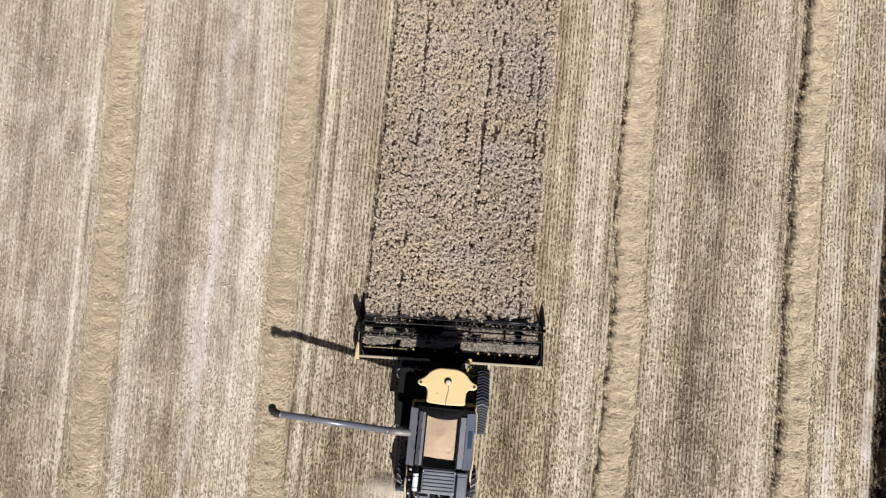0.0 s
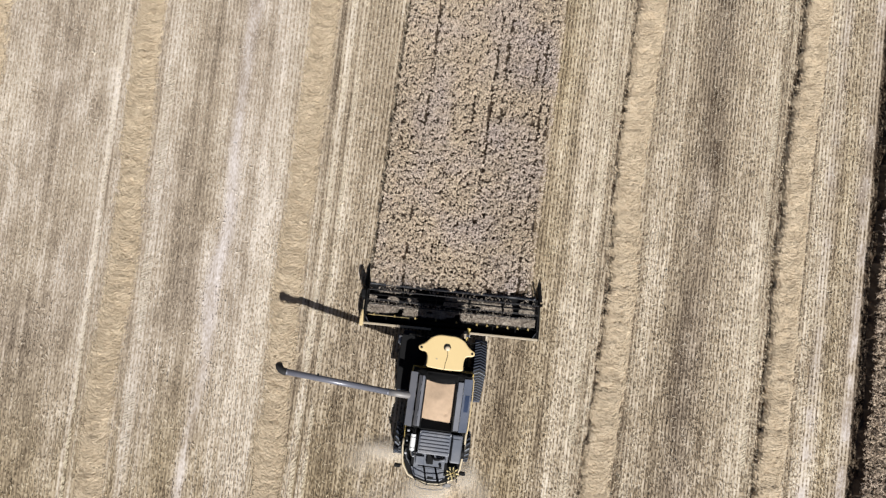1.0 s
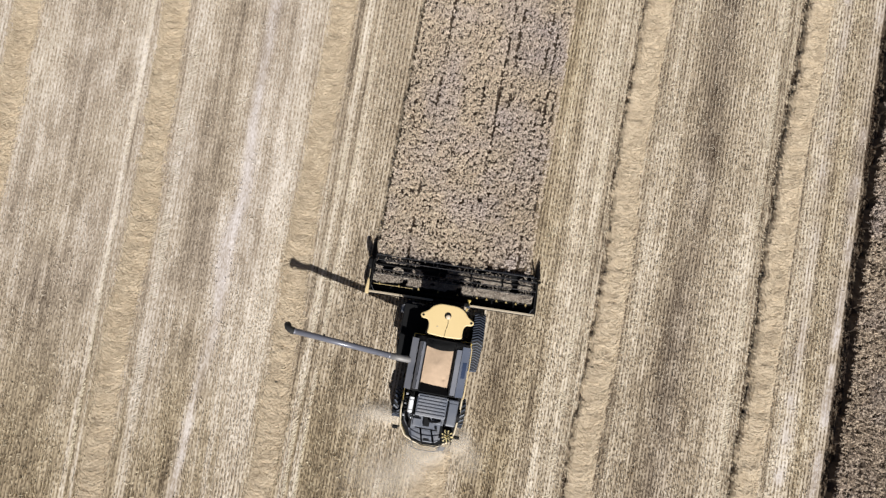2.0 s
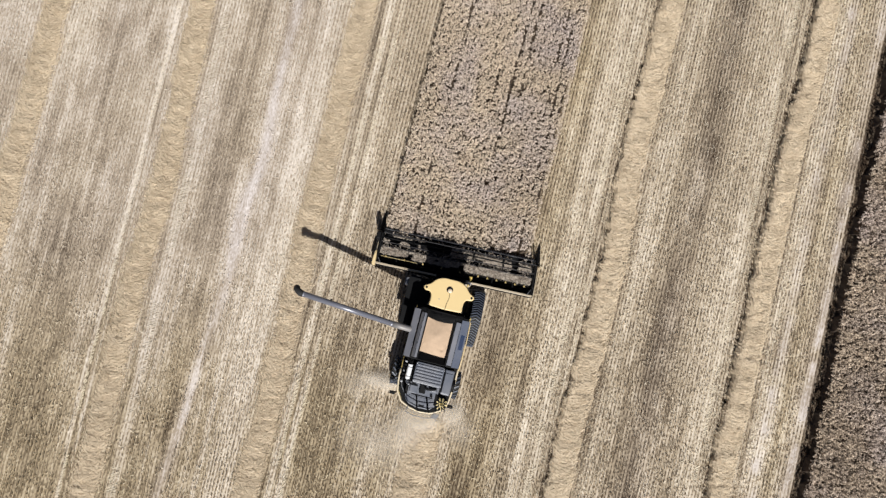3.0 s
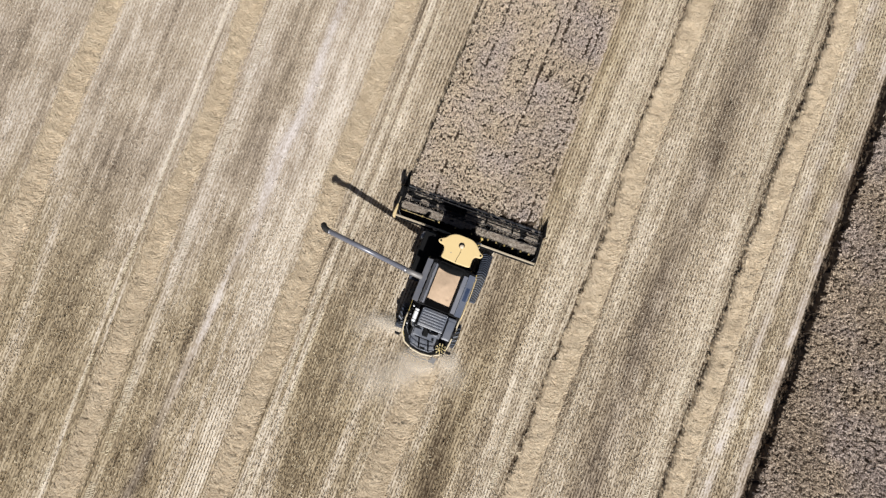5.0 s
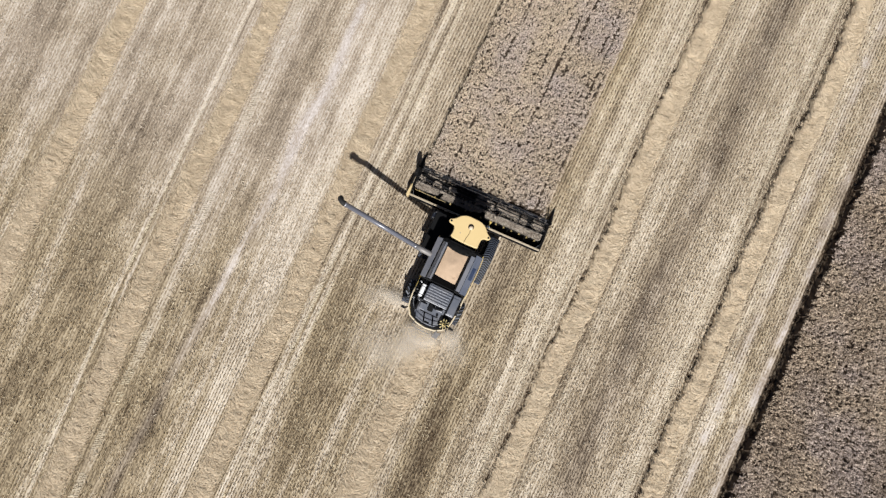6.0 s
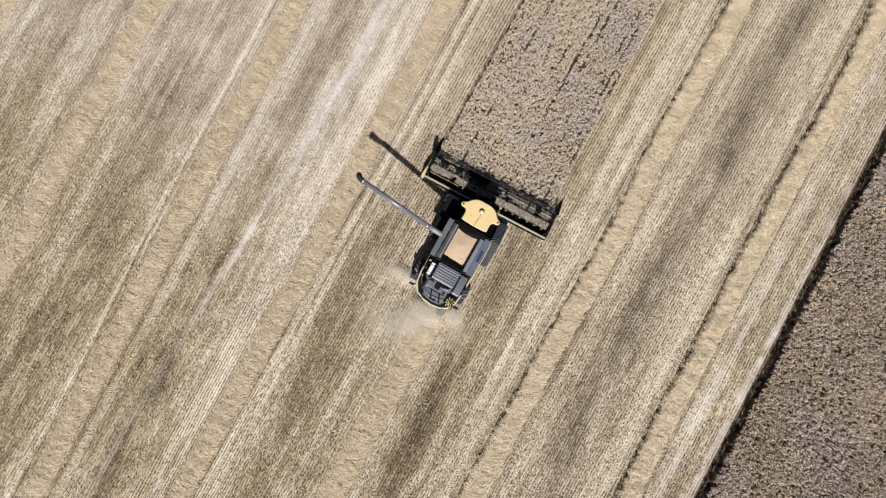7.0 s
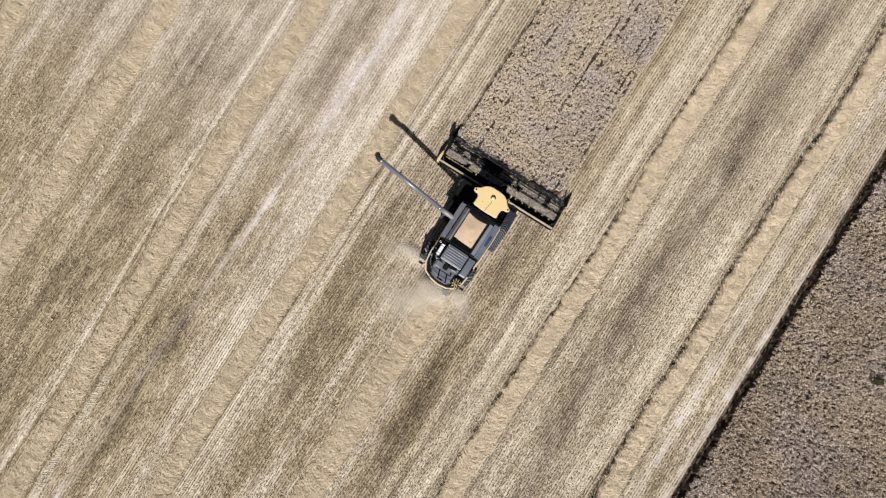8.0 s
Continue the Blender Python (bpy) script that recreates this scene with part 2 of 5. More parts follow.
def pipe(points, r, n=8):
    """A bent pipe through the points."""
    bm = bmesh.new()
    pts = [Vector(p) for p in points]
    rings = []
    for i, p in enumerate(pts):
        d = (pts[min(i + 1, len(pts) - 1)] - pts[max(i - 1, 0)]).normalized()
        q = d.to_track_quat("Z", "Y")
        rings.append([bm.verts.new(p + q @ Vector((r * math.cos(2 * math.pi * k / n), r * math.sin(2 * math.pi * k / n), 0))) for k in range(n)])
    for r0, r1 in zip(rings, rings[1:]):
        for k in range(n):
            bm.faces.new((r0[k], r0[(k + 1) % n], r1[(k + 1) % n], r1[k]))
    bm.faces.new(rings[0][::-1])
    bm.faces.new(rings[-1])
    return bm


def slab(outline, z0, z1, bevel=0.0):
    """A flat plate with the given outline."""
    bm = bmesh.new()
    f = bm.faces.new([bm.verts.new((x, y, z0)) for x, y in outline])
    up = bmesh.ops.extrude_face_region(bm, geom=[f])
    verts = [v for v in up["geom"] if isinstance(v, bmesh.types.BMVert)]
    bmesh.ops.translate(bm, verts=verts, vec=(0, 0, z1 - z0))
    if bevel:
        top = [e for e in bm.edges if all(v.co.z > z1 - 1e-4 for v in e.verts)]
        bmesh.ops.bevel(bm, geom=top, offset=bevel, segments=3, affect="EDGES", profile=0.5)
    return bm


def quads(name, corners, tone, mat, kind="stuff", parent=None, chill=None):
    """One mesh of many loose four-cornered pieces; corners is (n, 4, 3), tone (n,)."""
    n = len(corners)
    me = bpy.data.meshes.new(name)
    me.vertices.add(4 * n)
    me.vertices.foreach_set("co", np.ascontiguousarray(corners, dtype=np.float32).ravel())
    me.loops.add(4 * n)
    me.loops.foreach_set("vertex_index", np.arange(4 * n, dtype=np.int32))
    me.polygons.add(n)
    me.polygons.foreach_set("loop_start", np.arange(0, 4 * n, 4, dtype=np.int32))
    at = me.attributes.new("tone", "FLOAT", "POINT")
    at.data.foreach_set("value", np.repeat(np.asarray(tone, dtype=np.float32), 4))
    if chill is not None:
        at = me.attributes.new("chill", "FLOAT", "POINT")
        at.data.foreach_set("value", np.repeat(np.asarray(chill, dtype=np.float32), 4))
    me.update(calc_edges=True)
    me.materials.append(mat)
    ob = new(name, me)
    ob.parent = parent
    return tagged(ob, kind=kind)


RNG = np.random.default_rng(7)


def wave_noise(x, y, size, seed, stretch=1.0):
    """Smooth value noise in -1..1 for arrays; stretch lengthens it along y."""
    r = np.random.default_rng(seed)
    g = r.uniform(-1, 1, (256, 256))
    u, v = np.asarray(x) / size + 91.3, np.asarray(y) / (size * stretch) + 57.7
    iu, iv = np.floor(u).astype(int), np.floor(v).astype(int)
    fu, fv = u - iu, v - iv
    fu, fv = fu * fu * (3 - 2 * fu), fv * fv * (3 - 2 * fv)
    a, b, c, d = g[iu % 256, iv % 256], g[(iu + 1) % 256, iv % 256], g[iu % 256, (iv + 1) % 256], g[(iu + 1) % 256, (iv + 1) % 256]
    return (a * (1 - fu) + b * fu) * (1 - fv) + (c * (1 - fu) + d * fu) * fv


# ---------------------------------------------------------------- the field's plan
X0, X1, Y0, Y1 = -48.0, 46.0, -48.0, 44.0
CROP_L, CROP_R, CROP_Y = -4.42, 4.0, 2.78      # the standing strip ahead of the machine
EDGE = 22.40                                     # edge of the standing crop beside the field
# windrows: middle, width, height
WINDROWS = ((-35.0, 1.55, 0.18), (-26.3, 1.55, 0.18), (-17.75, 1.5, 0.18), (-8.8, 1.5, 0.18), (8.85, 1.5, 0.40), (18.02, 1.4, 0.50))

# pale and dark lengthwise bands: x, half width, strength
BANDS = ((-7.75, 0.08, -0.32), (-6.95, 0.08, -0.32), (-18.95, 0.09, -0.34), (-19.2, 0.10, 0.34), (-16.85, 0.10, -0.25), (-15.95, 0.08, -0.2), (-15.6, 0.07, -0.16), (-9.75, 0.10, -0.2),
         (9.78, 0.08, -0.25), (9.98, 0.06, -0.2), (7.6, 0.08, -0.18), (5.6, 0.1, -0.12), (16.75, 0.08, -0.2), (17.05, 0.10, -0.25),
         (-30.5, 1.6, -0.14), (-28.7, 0.8, 0.10), (-24.6, 0.5, -0.06), (-22.2, 1.5, -0.16), (-20.2, 0.6, 0.06), (-18.9, 0.25, 0.08), (-16.3, 0.5, 0.08), (-14.1, 1.05, -0.20),
         (-11.6, 0.18, -0.10), (-10.5, 0.5, 0.04), (-7.35, 0.14, 0.26), (-6.6, 0.14, 0.18), (-7.0, 0.5, 0.06), (-5.0, 1.1, -0.12), (-3.6, 0.8, -0.02),
         (3.7, 1.05, -0.26), (6.7, 0.9, 0.13), (10.75, 0.75, 0.15), (13.1, 1.05, -0.17), (15.9, 0.8, 0.08), (16.35, 0.4, 0.10),
         # the last band paints the shade at the crop edge
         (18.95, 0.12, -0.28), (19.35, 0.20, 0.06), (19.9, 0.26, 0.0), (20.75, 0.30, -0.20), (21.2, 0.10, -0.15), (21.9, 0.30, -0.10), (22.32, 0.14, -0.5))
# single patches: x, y, half width, half length, strength
DARK_PATCHES = ((12.9, 16.0, 1.2, 5.5, -0.24), (3.6, -6.0, 1.1, 5.0, -0.14), (11.8, -6.3, 1.3, 3.5, -0.22), (3.5, -15.5, 1.2, 4.0, -0.08), (12.4, -0.2, 1.2, 2.6, -0.26),
                (3.5, -12.0, 1.0, 5.0, -0.06), (-20.7, -16.2, 1.3, 4.5, -0.12), (-3.5, -20.0, 1.4, 5.0, -0.2), (-4.7, -11.3, 1.2, 4.0, -0.26), (13.2, 22.0, 1.2, 4.0, -0.14),
                (-15.5, -22.0, 1.5, 4.0, -0.2), (12.2, -8.8, 1.0, 3.0, -0.2), (-24.4, -0.5, 1.4, 4.5, -0.16), (4.0, -3.0, 1.8, 6.0, -0.05),
                (12.5, 6.2, 0.8, 4.0, -0.16), (-14.6, 3.5, 0.9, 5.0, -0.2), (-23.7, -8.7, 1.2, 4.0, -0.08), (-5.2, -4.6, 1.5, 3.5, -0.14))
PALE_PATCHES = ((6.9, -1.0, 1.2, 5.0, 0.12), (-10.3, -16.4, 0.7, 4.0, 0.22), (-11.8, -5.0, 0.6, 5.0, 0.12), (19.6, -5.1, 0.8, 2.0, 0.2), (20.6, -2.4, 0.5, 2.5, 0.25),
                (-12.3, 6.6, 0.5, 5.0, 0.1), (21.9, 7.6, 0.4, 2.0, 0.25), (20.3, -5.1, 0.5, 1.2, 0.32), (22.1, 12.0, 0.3, 3.0, 0.21), (21.4, -2.5, 0.45, 1.2, 0.34),
                (22.0, 2.0, 0.4, 1.3, 0.3), (21.9, -2.6, 0.5, 1.5, 0.2))


def drift(x, y):
    """The rows on the left run slightly askew of the machine's way."""
    return -0.035 * np.clip((-4.0 - x) / 6.0, 0, 1.2) * (y - 3.0)


def bend(y, seed):
    """How far a windrow or band wanders sideways along y."""
    return 0.22 * wave_noise(np.zeros_like(y), y, 9.0, seed) + 0.07 * wave_noise(np.zeros_like(y), y, 2.2, seed + 50)


def dusty_lane(y):
    return -12.45 + 0.07 * np.minimum(y - 4.0, 0) + 0.2 * wave_noise(y * 0, y, 4.0, 90)


def field_tone(x, y):
    x, y = np.asarray(x, dtype=float), np.asarray(y, dtype=float)
    x = x - drift(x, y)
    xs = x + 0.25 * wave_noise(x, y, 3.0, 11, 5.0)
    t = np.full(x.shape, 0.55)
    for i, (cx, w, s) in enumerate(BANDS):
        amount = 0.85 + 0.35 * wave_noise(np.zeros_like(y), y, 7.0, 200 + i)
        if s < 0 and w > 0.5:                        # darker ground is patchy
            amount = amount * np.clip(0.9 + 0.8 * wave_noise(x, y, 1.3, 250 + i, 1.8), 0, 2)
        if s > 0.09 and 0.14 < w < 0.5:                     # pale dust lies in blots
            amount = amount * np.clip(0.75 + 1.1 * wave_noise(x, y, 0.35, 230 + i, 1.6), 0, 1.6)
        t += (s if s > 0 or w < 0.2 else 0.75 * s) * np.exp(-((xs - cx) / w) ** 2) * amount
    rear = np.clip((-4.0 - y) / 8.0, 0, 1)            # browner ground behind the machine
    for cx, w, s in ((-13.95, 0.8, 0.12), (-22.3, 0.7, 0.03)):
        t -= s * rear * np.exp(-((xs - cx) / w) ** 2) * np.clip(0.9 + 0.6 * wave_noise(x, y, 1.1, 270, 2.5), 0, 2)
    pale = (1 - 0.8 * rear) * np.clip((-7.0 - x) / 5.0, 0, 1)            # the older stubble on the left is paler and more even
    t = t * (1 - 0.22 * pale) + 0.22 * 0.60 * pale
    for i in (4, 5):                                 # ragged shade beside the two high windrows, painted into the soil tone
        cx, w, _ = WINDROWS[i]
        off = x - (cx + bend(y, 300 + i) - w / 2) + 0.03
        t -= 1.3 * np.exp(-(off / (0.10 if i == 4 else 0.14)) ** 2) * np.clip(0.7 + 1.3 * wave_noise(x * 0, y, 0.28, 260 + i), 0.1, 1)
    lane = np.abs(x - dusty_lane(y))                 # a pale lane of blown dust
    t += 0.10 * np.clip(0.9 + 0.7 * wave_noise(x, y, 0.3, 93, 1.5), 0, 1.4) * np.exp(-(lane / 0.27) ** 2) * np.clip(0.8 + 0.6 * wave_noise(x * 0, y, 1.5, 91), 0.2, 1)
    t += 0.05 * np.clip(0.8 + 0.7 * wave_noise(x, y, 0.4, 94, 1.5), 0, 1.4) * np.exp(-((x - dusty_lane(y) - 1.75) / 0.45) ** 2)
    ragged = 0.5 * wave_noise(x, y, 1.6, 12, 1.8) + 0.35 * wave_noise(x, y, 0.6, 18, 1.3)
    for cx, cy, w, h, s in DARK_PATCHES + PALE_PATCHES:
        d = np.sqrt(((xs - cx) / w) ** 2 + ((y - cy) / h) ** 2) + ragged * 0.6
        blots = np.clip(0.55 + 1.1 * wave_noise(x, y, 0.3, 240, 1.4), 0, 1.3) if s > 0.2 else 1.0
        t += s * blots * (0.6 if cx > 0 else 0.5) / (1 + np.exp(np.minimum((d - 1.0) * 4.5, 40.0)))
    t -= 0.035 * np.clip((-11.0 - x) / 6, 0, 1) * (np.clip((5.0 - y) / 8, 0, 1) + np.clip((-10.0 - y) / 7, 0, 1.6))   # lower tone towards the rear left corner
    row = np.round((x - X0 - 6) / ROW)
    t += 0.11 * wave_noise(row * 0.61, y * 0, 1.0, 16) + 0.09 * wave_noise(row * 0.83, y, 1.0, 17, 5.0)
    t += 0.06 * wave_noise(x, y, 0.45, 13, 9.0) + 0.06 * wave_noise(x, y, 1.1, 14, 4.0) + 0.05 * wave_noise(x, y, 5.0, 15, 2.0)
    return np.clip(t, 0.04, 0.98)


def field_chill(x, y):
    """How grey and dusty the surface is: the weathered left, and the blown dust in the lanes."""
    c = 0.40 * np.clip((-6.5 - x) / 5.0, 0, 1) * np.clip((y + 17.0) / 13.0, 0.0, 1)
    c = c + 0.9 * np.exp(-((x - drift(x, y) - dusty_lane(y)) / 0.35) ** 2) + 1.0 * np.exp(-((x - 21.9 - 0.15 * wave_noise(x * 0, y, 2.0, 95)) / 0.36) ** 2) * np.clip(0.75 + 0.9 * wave_noise(x, y, 0.45, 88, 1.6), 0, 1.4) + 0.75 * np.exp(-((x - 19.9 - 0.15 * wave_noise(x * 0, y, 2.0, 95)) / 0.30) ** 2) * np.clip(0.75 + 0.9 * wave_noise(x, y, 0.45, 89, 1.6), 0, 1.4) + 0.4 * np.exp(-((x - 13.0) / 0.9) ** 2)
    c = c - 0.08 * np.clip((x - 2.0) / 3.0, 0, 1) - 0.5 * np.exp(-((x - 4.3) / 1.2) ** 2) - 0.35 * np.exp(-((x - 20.75) / 0.4) ** 2)
    c = c * (1 + 0.5 * wave_noise(x, y, 2.2, 19, 2.0))
    c = c - 0.75 * np.clip((-2.0 - y) / 6.0, 0, 1) * np.clip((5.0 - x) / 3.0, 0, 1) * np.clip((0.62 - field_tone(x, y)) / 0.2, 0, 1)   # browner soil where the cover is thin
    return np.clip(c, -1.0, 1.2)


def ground_height(x, y):
    return 0.025 * wave_noise(x, y, 0.9, 21, 2.0) + 0.015 * wave_noise(x, y, 0.35, 22, 4.0)


# ---------------------------------------------------------------- ground
def make_ground():
    xs, ys = np.arange(X0, X1 + 1e-6, 0.125), np.concatenate([np.arange(Y0, -34.0, 1.0), np.arange(-34.0, 27.0, 0.25), np.arange(27.0, Y1 + 1e-6, 1.0)])
    xs = np.unique(np.concatenate([xs, np.arange(7.5, 8.5, 0.05), np.arange(16.8, 17.7, 0.05)]).round(4))
    nx, ny = len(xs), len(ys)
    gx, gy = np.meshgrid(xs, ys)
    z = ground_height(gx, gy)
    z[0, :] = z[-1, :] = z[:, 0] = z[:, -1] = 0
    far = 1800.0
    co = np.stack([gx.ravel(), gy.ravel(), z.ravel()], 1)
    idx = np.arange(nx * ny).reshape(ny, nx)
    f = np.stack([idx[:-1, :-1].ravel(), idx[:-1, 1:].ravel(), idx[1:, 1:].ravel(), idx[1:, :-1].ravel()], 1)
    n0 = len(co)
    ring = np.array([(-far, -far, 0), (far, -far, 0), (far, far, 0), (-far, far, 0)])
    co = np.concatenate([co, ring])
    faces = [tuple(r) for r in f.tolist()]
    a, b, c, d = int(idx[0, 0]), int(idx[0, -1]), int(idx[-1, -1]), int(idx[-1, 0])
    faces += [(n0, n0 + 1, b, a), (n0 + 1, n0 + 2, c, b), (n0 + 2, n0 + 3, d, c), (n0 + 3, n0, a, d)]
    me = bpy.data.meshes.new("ground")
    me.from_pydata(co.tolist(), [], faces)
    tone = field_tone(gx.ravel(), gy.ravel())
    # soil tone darkened from the crop edge on, for the shade there
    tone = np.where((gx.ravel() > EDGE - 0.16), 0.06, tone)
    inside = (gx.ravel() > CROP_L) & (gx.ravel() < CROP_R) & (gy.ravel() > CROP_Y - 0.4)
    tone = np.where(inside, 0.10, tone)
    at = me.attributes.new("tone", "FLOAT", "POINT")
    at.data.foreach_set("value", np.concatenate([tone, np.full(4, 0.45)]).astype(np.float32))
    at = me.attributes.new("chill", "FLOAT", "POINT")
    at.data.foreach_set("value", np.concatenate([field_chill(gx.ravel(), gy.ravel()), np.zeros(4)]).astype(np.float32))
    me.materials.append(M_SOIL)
    me.shade_smooth()
    return tagged(new("ground", me), "dry tan stubble field soil strewn with pale chaff", "field", kind="structure")


def in_windrow(x, y, grow=0.0):
    hit = np.zeros(x.shape, dtype=bool)
    for i, (cx, w, _) in enumerate(WINDROWS):
        hit |= np.abs(x - cx - drift(cx, y) - bend(y, 300 + i)) < w / 2 + grow
    hit |= (np.abs(x - 0.55 - bend(y, 320)) < 0.85 + grow) & (y < -7.3)
    return hit


def blades(x, y, base, length, width, lean, way, turn):
    """Tapered blades: foot at (x, y, base), leaning by lean towards the compass angle way, flat side turned by turn."""
    up = np.stack([np.sin(lean) * np.cos(way), np.sin(lean) * np.sin(way), np.cos(lean)], 1)
    side = np.stack([-np.sin(turn), np.cos(turn), np.zeros_like(turn)], 1)
    foot = np.stack([x, y, base], 1)
    top = foot + up * length[:, None]
    hw = (width / 2)[:, None]
    return np.stack([foot - side * hw, foot + side * hw, top + side * hw * 0.7, top - side * hw * 0.7], 1)


def make_stubble():
    rows = np.arange(X0 + 6, EDGE - 0.02, ROW)
    along = np.arange(-37.0, 32.0, 0.11)
    gx, gy = np.meshgrid(rows, along)
    xr, y = gx.ravel(), gy.ravel()
    y = y + RNG.uniform(-0.06, 0.06, y.size)
    x = xr + drift(xr, y) + 0.02 * wave_noise(xr * 7, y, 1.0, 32, 1.5) + RNG.normal(0, 0.013, y.size)
    tone = field_tone(x, y)
    keep = wave_noise(x * 5.7, y, 0.4, 31, 1.0) + 0.5 * wave_noise(x * 5.1, y, 1.3, 33, 1.0) > 0.15 - 0.9 * tone
    keep &= ~in_windrow(x, y, -0.12 + 0.16 * wave_noise(x * 3.0, y, 0.35, 36))
    keep &= np.abs(x - drift(x, y) - dusty_lane(y)) > 0.20 + 0.1 * wave_noise(x, y, 0.5, 92)
    for lane, half in ((19.9, 0.24), (21.88, 0.27)):
        keep &= np.abs(x - lane - 0.15 * wave_noise(x * 0, y, 2.0, 95)) > half + 0.16 * wave_noise(x, y, 0.4, 96)
    for cx, half, _ in TREADS:
        keep &= (np.abs(x - cx - drift(cx, y)) > half) | (RNG.random(x.size) < 0.3)
    for i in (4, 5):                                 # stubble thinned there, so the painted shade shows
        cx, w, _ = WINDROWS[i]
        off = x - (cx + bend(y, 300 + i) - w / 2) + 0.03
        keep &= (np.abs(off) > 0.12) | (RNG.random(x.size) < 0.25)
    keep &= x < 22.0 + 0.15 * wave_noise(x * 0, y, 0.6, 86)
    keep &= ~((x > CROP_L - 0.05) & (x < CROP_R + 0.05) & (y > 0.6))
    keep &= ~((np.abs(x) < 2.3) & (y > -6.8) & (y < 1.0) & (np.abs(x) > 1.5))
    keep &= (y > 0.628 * (x + 16.6) - 38.0) & (y < 0.7 * x + 40) & (y > -0.75 * (x + 20) - 37)
    x, y, tone = x[keep], y[keep], tone[keep]
    reps = 3
    n = x.size
    xx, yy, tt = np.repeat(x, reps), np.repeat(y, reps), np.repeat(tone, reps)
    m = n * reps
    xx, yy = xx + RNG.normal(0, 0.017, m), yy + RNG.normal(0, 0.04, m)
    calm = np.clip((-6.5 - xx) / 4.0, 0, 1) * np.clip((yy + 13.0) / 12.0, 0, 1)         # older stubble, trodden lower
    corners = blades(xx, yy, np.full(m, -0.02), RNG.uniform(0.08, 0.19, m) * (1 - 0.4 * calm), RNG.uniform(0.018, 0.036, m), np.abs(RNG.normal(0.05, 0.20, m)),
                     RNG.normal(np.pi / 2, 0.5, m) + np.pi * (RNG.random(m) < 0.4), RNG.normal(np.pi / 2, 0.55, m))
    return tagged(quads("stubble", corners, np.clip(0.52 + (0.54 - 0.05 * calm) * tt + RNG.normal(0, 0.06, m) * (1 - 0.6 * calm), 0.1, 1), M_STUBBLE, chill=field_chill(xx, yy)), "rows of short cut straw stubble standing in dry soil", "stubble")


def crescents(u, x, y, i):
    """Bowed ripples across a windrow, where the straw fell in pulses."""
    bow = y + 0.28 * u ** 2 + 0.12 * wave_noise(x, y, 0.8, 348 + i)
    return (1 - np.clip(np.abs(u), 0, 1) ** 2) * (0.065 * wave_noise(x, bow, 1.0, 347 + i, 0.22) + 0.03 * wave_noise(x, y, 0.25, 349 + i))


def make_windrow(i, cx, width, high, y0, y1):
    """A low mound of straw with loose stalks lying across it."""
    ys = np.arange(y0, y1, 0.14)
    us = np.linspace(-1, 1, 13)
    frayed = 0.16 if high > 0.35 else 0.08
    gu, gy = np.meshgrid(us, ys)
    mid = cx + drift(cx, gy) + bend(gy, 300 + i)
    hw = width / 2 * (1 + 0.10 * wave_noise(np.sign(gu) * 3.0, gy, 1.3, 340 + i) + frayed * wave_noise(np.sign(gu) * 3.0, gy, 0.3, 346 + i))
    gx = mid + gu * hw
    hgt = -0.05 + high * (1 - np.abs(gu) ** (2 if high < 0.35 else 6)) ** 0.6 * (1 + 0.12 * wave_noise(gx, gy, 0.7, 341 + i, 1.0)) - 0.03
    hgt += crescents(gu, gx, gy, i)
    tone = 0.5 + 0.2 * wave_noise(gx, gy, 0.8, 342 + i)
    idx = np.arange(gx.size).reshape(gx.shape)
    me = bpy.data.meshes.new("windrow")
    f = np.stack([idx[:-1, :-1].ravel(), idx[:-1, 1:].ravel(), idx[1:, 1:].ravel(), idx[1:, :-1].ravel()], 1)
    me.from_pydata(np.stack([gx.ravel(), gy.ravel(), hgt.ravel()], 1).tolist(), [], [tuple(r) for r in f.tolist()])
    at = me.attributes.new("tone", "FLOAT", "POINT")
    at.data.foreach_set("value", tone.ravel().astype(np.float32))
    me.materials.append(M_WINDROW)
    me.shade_smooth()
    row = tagged(new("windrow", me), "long low windrow of golden threshed straw lying on stubble", "windrow", "straw windrows", kind="stuff")
    low = max(y0, 0.628 * (cx + 16.6) - 38.0)          # loose stalks only on the stretch that is passed
    n = int((y1 - low) * width * 300)
    u, y = np.clip(RNG.uniform(-1.0, 1.0, n) * (1 + np.abs(RNG.normal(0, 0.10, n))), -1.35, 1.35), RNG.uniform(low, y1, n)
    m = cx + drift(cx, y) + bend(y, 300 + i)
    x = m + u * width / 2 * (1 + 0.10 * wave_noise(np.sign(u) * 3.0, y, 1.3, 340 + i) + frayed * wave_noise(np.sign(u) * 3.0, y, 0.3, 346 + i))
    z = high * np.clip(1 - np.abs(u) ** (2 if high < 0.35 else 6), 0, 1) ** 0.6 * (1 + 0.12 * wave_noise(x, y, 0.7, 341 + i, 1.0)) + RNG.uniform(-0.006, 0.02, n)
    z += crescents(u, x, y, i)
    ln = RNG.uniform(0.10, 0.28, n)
    way = RNG.normal(0, 0.45, n) + 0.9 * u + np.where(RNG.random(n) < 0.5, np.pi, 0)
    dx, dy = np.cos(way), np.sin(way)
    tilt = RNG.normal(0, 0.06, n)
    hw = RNG.uniform(0.006, 0.013, n)
    c = np.stack([x, y, z], 1)
    d = np.stack([dx * ln / 2, dy * ln / 2, tilt * ln / 2], 1)
    s = np.stack([-dy * hw, dx * hw, RNG.normal(0, 0.4, n) * hw], 1)
    st = quads("straw", np.stack([c - d - s, c - d + s, c + d + s, c + d - s], 1), np.clip((0.64 if cx > 4 else 0.54) + 0.26 * wave_noise(x, y, 0.5, 343 + i) + RNG.normal(0, 0.08, n), 0, 1), M_WINDROW, parent=row)
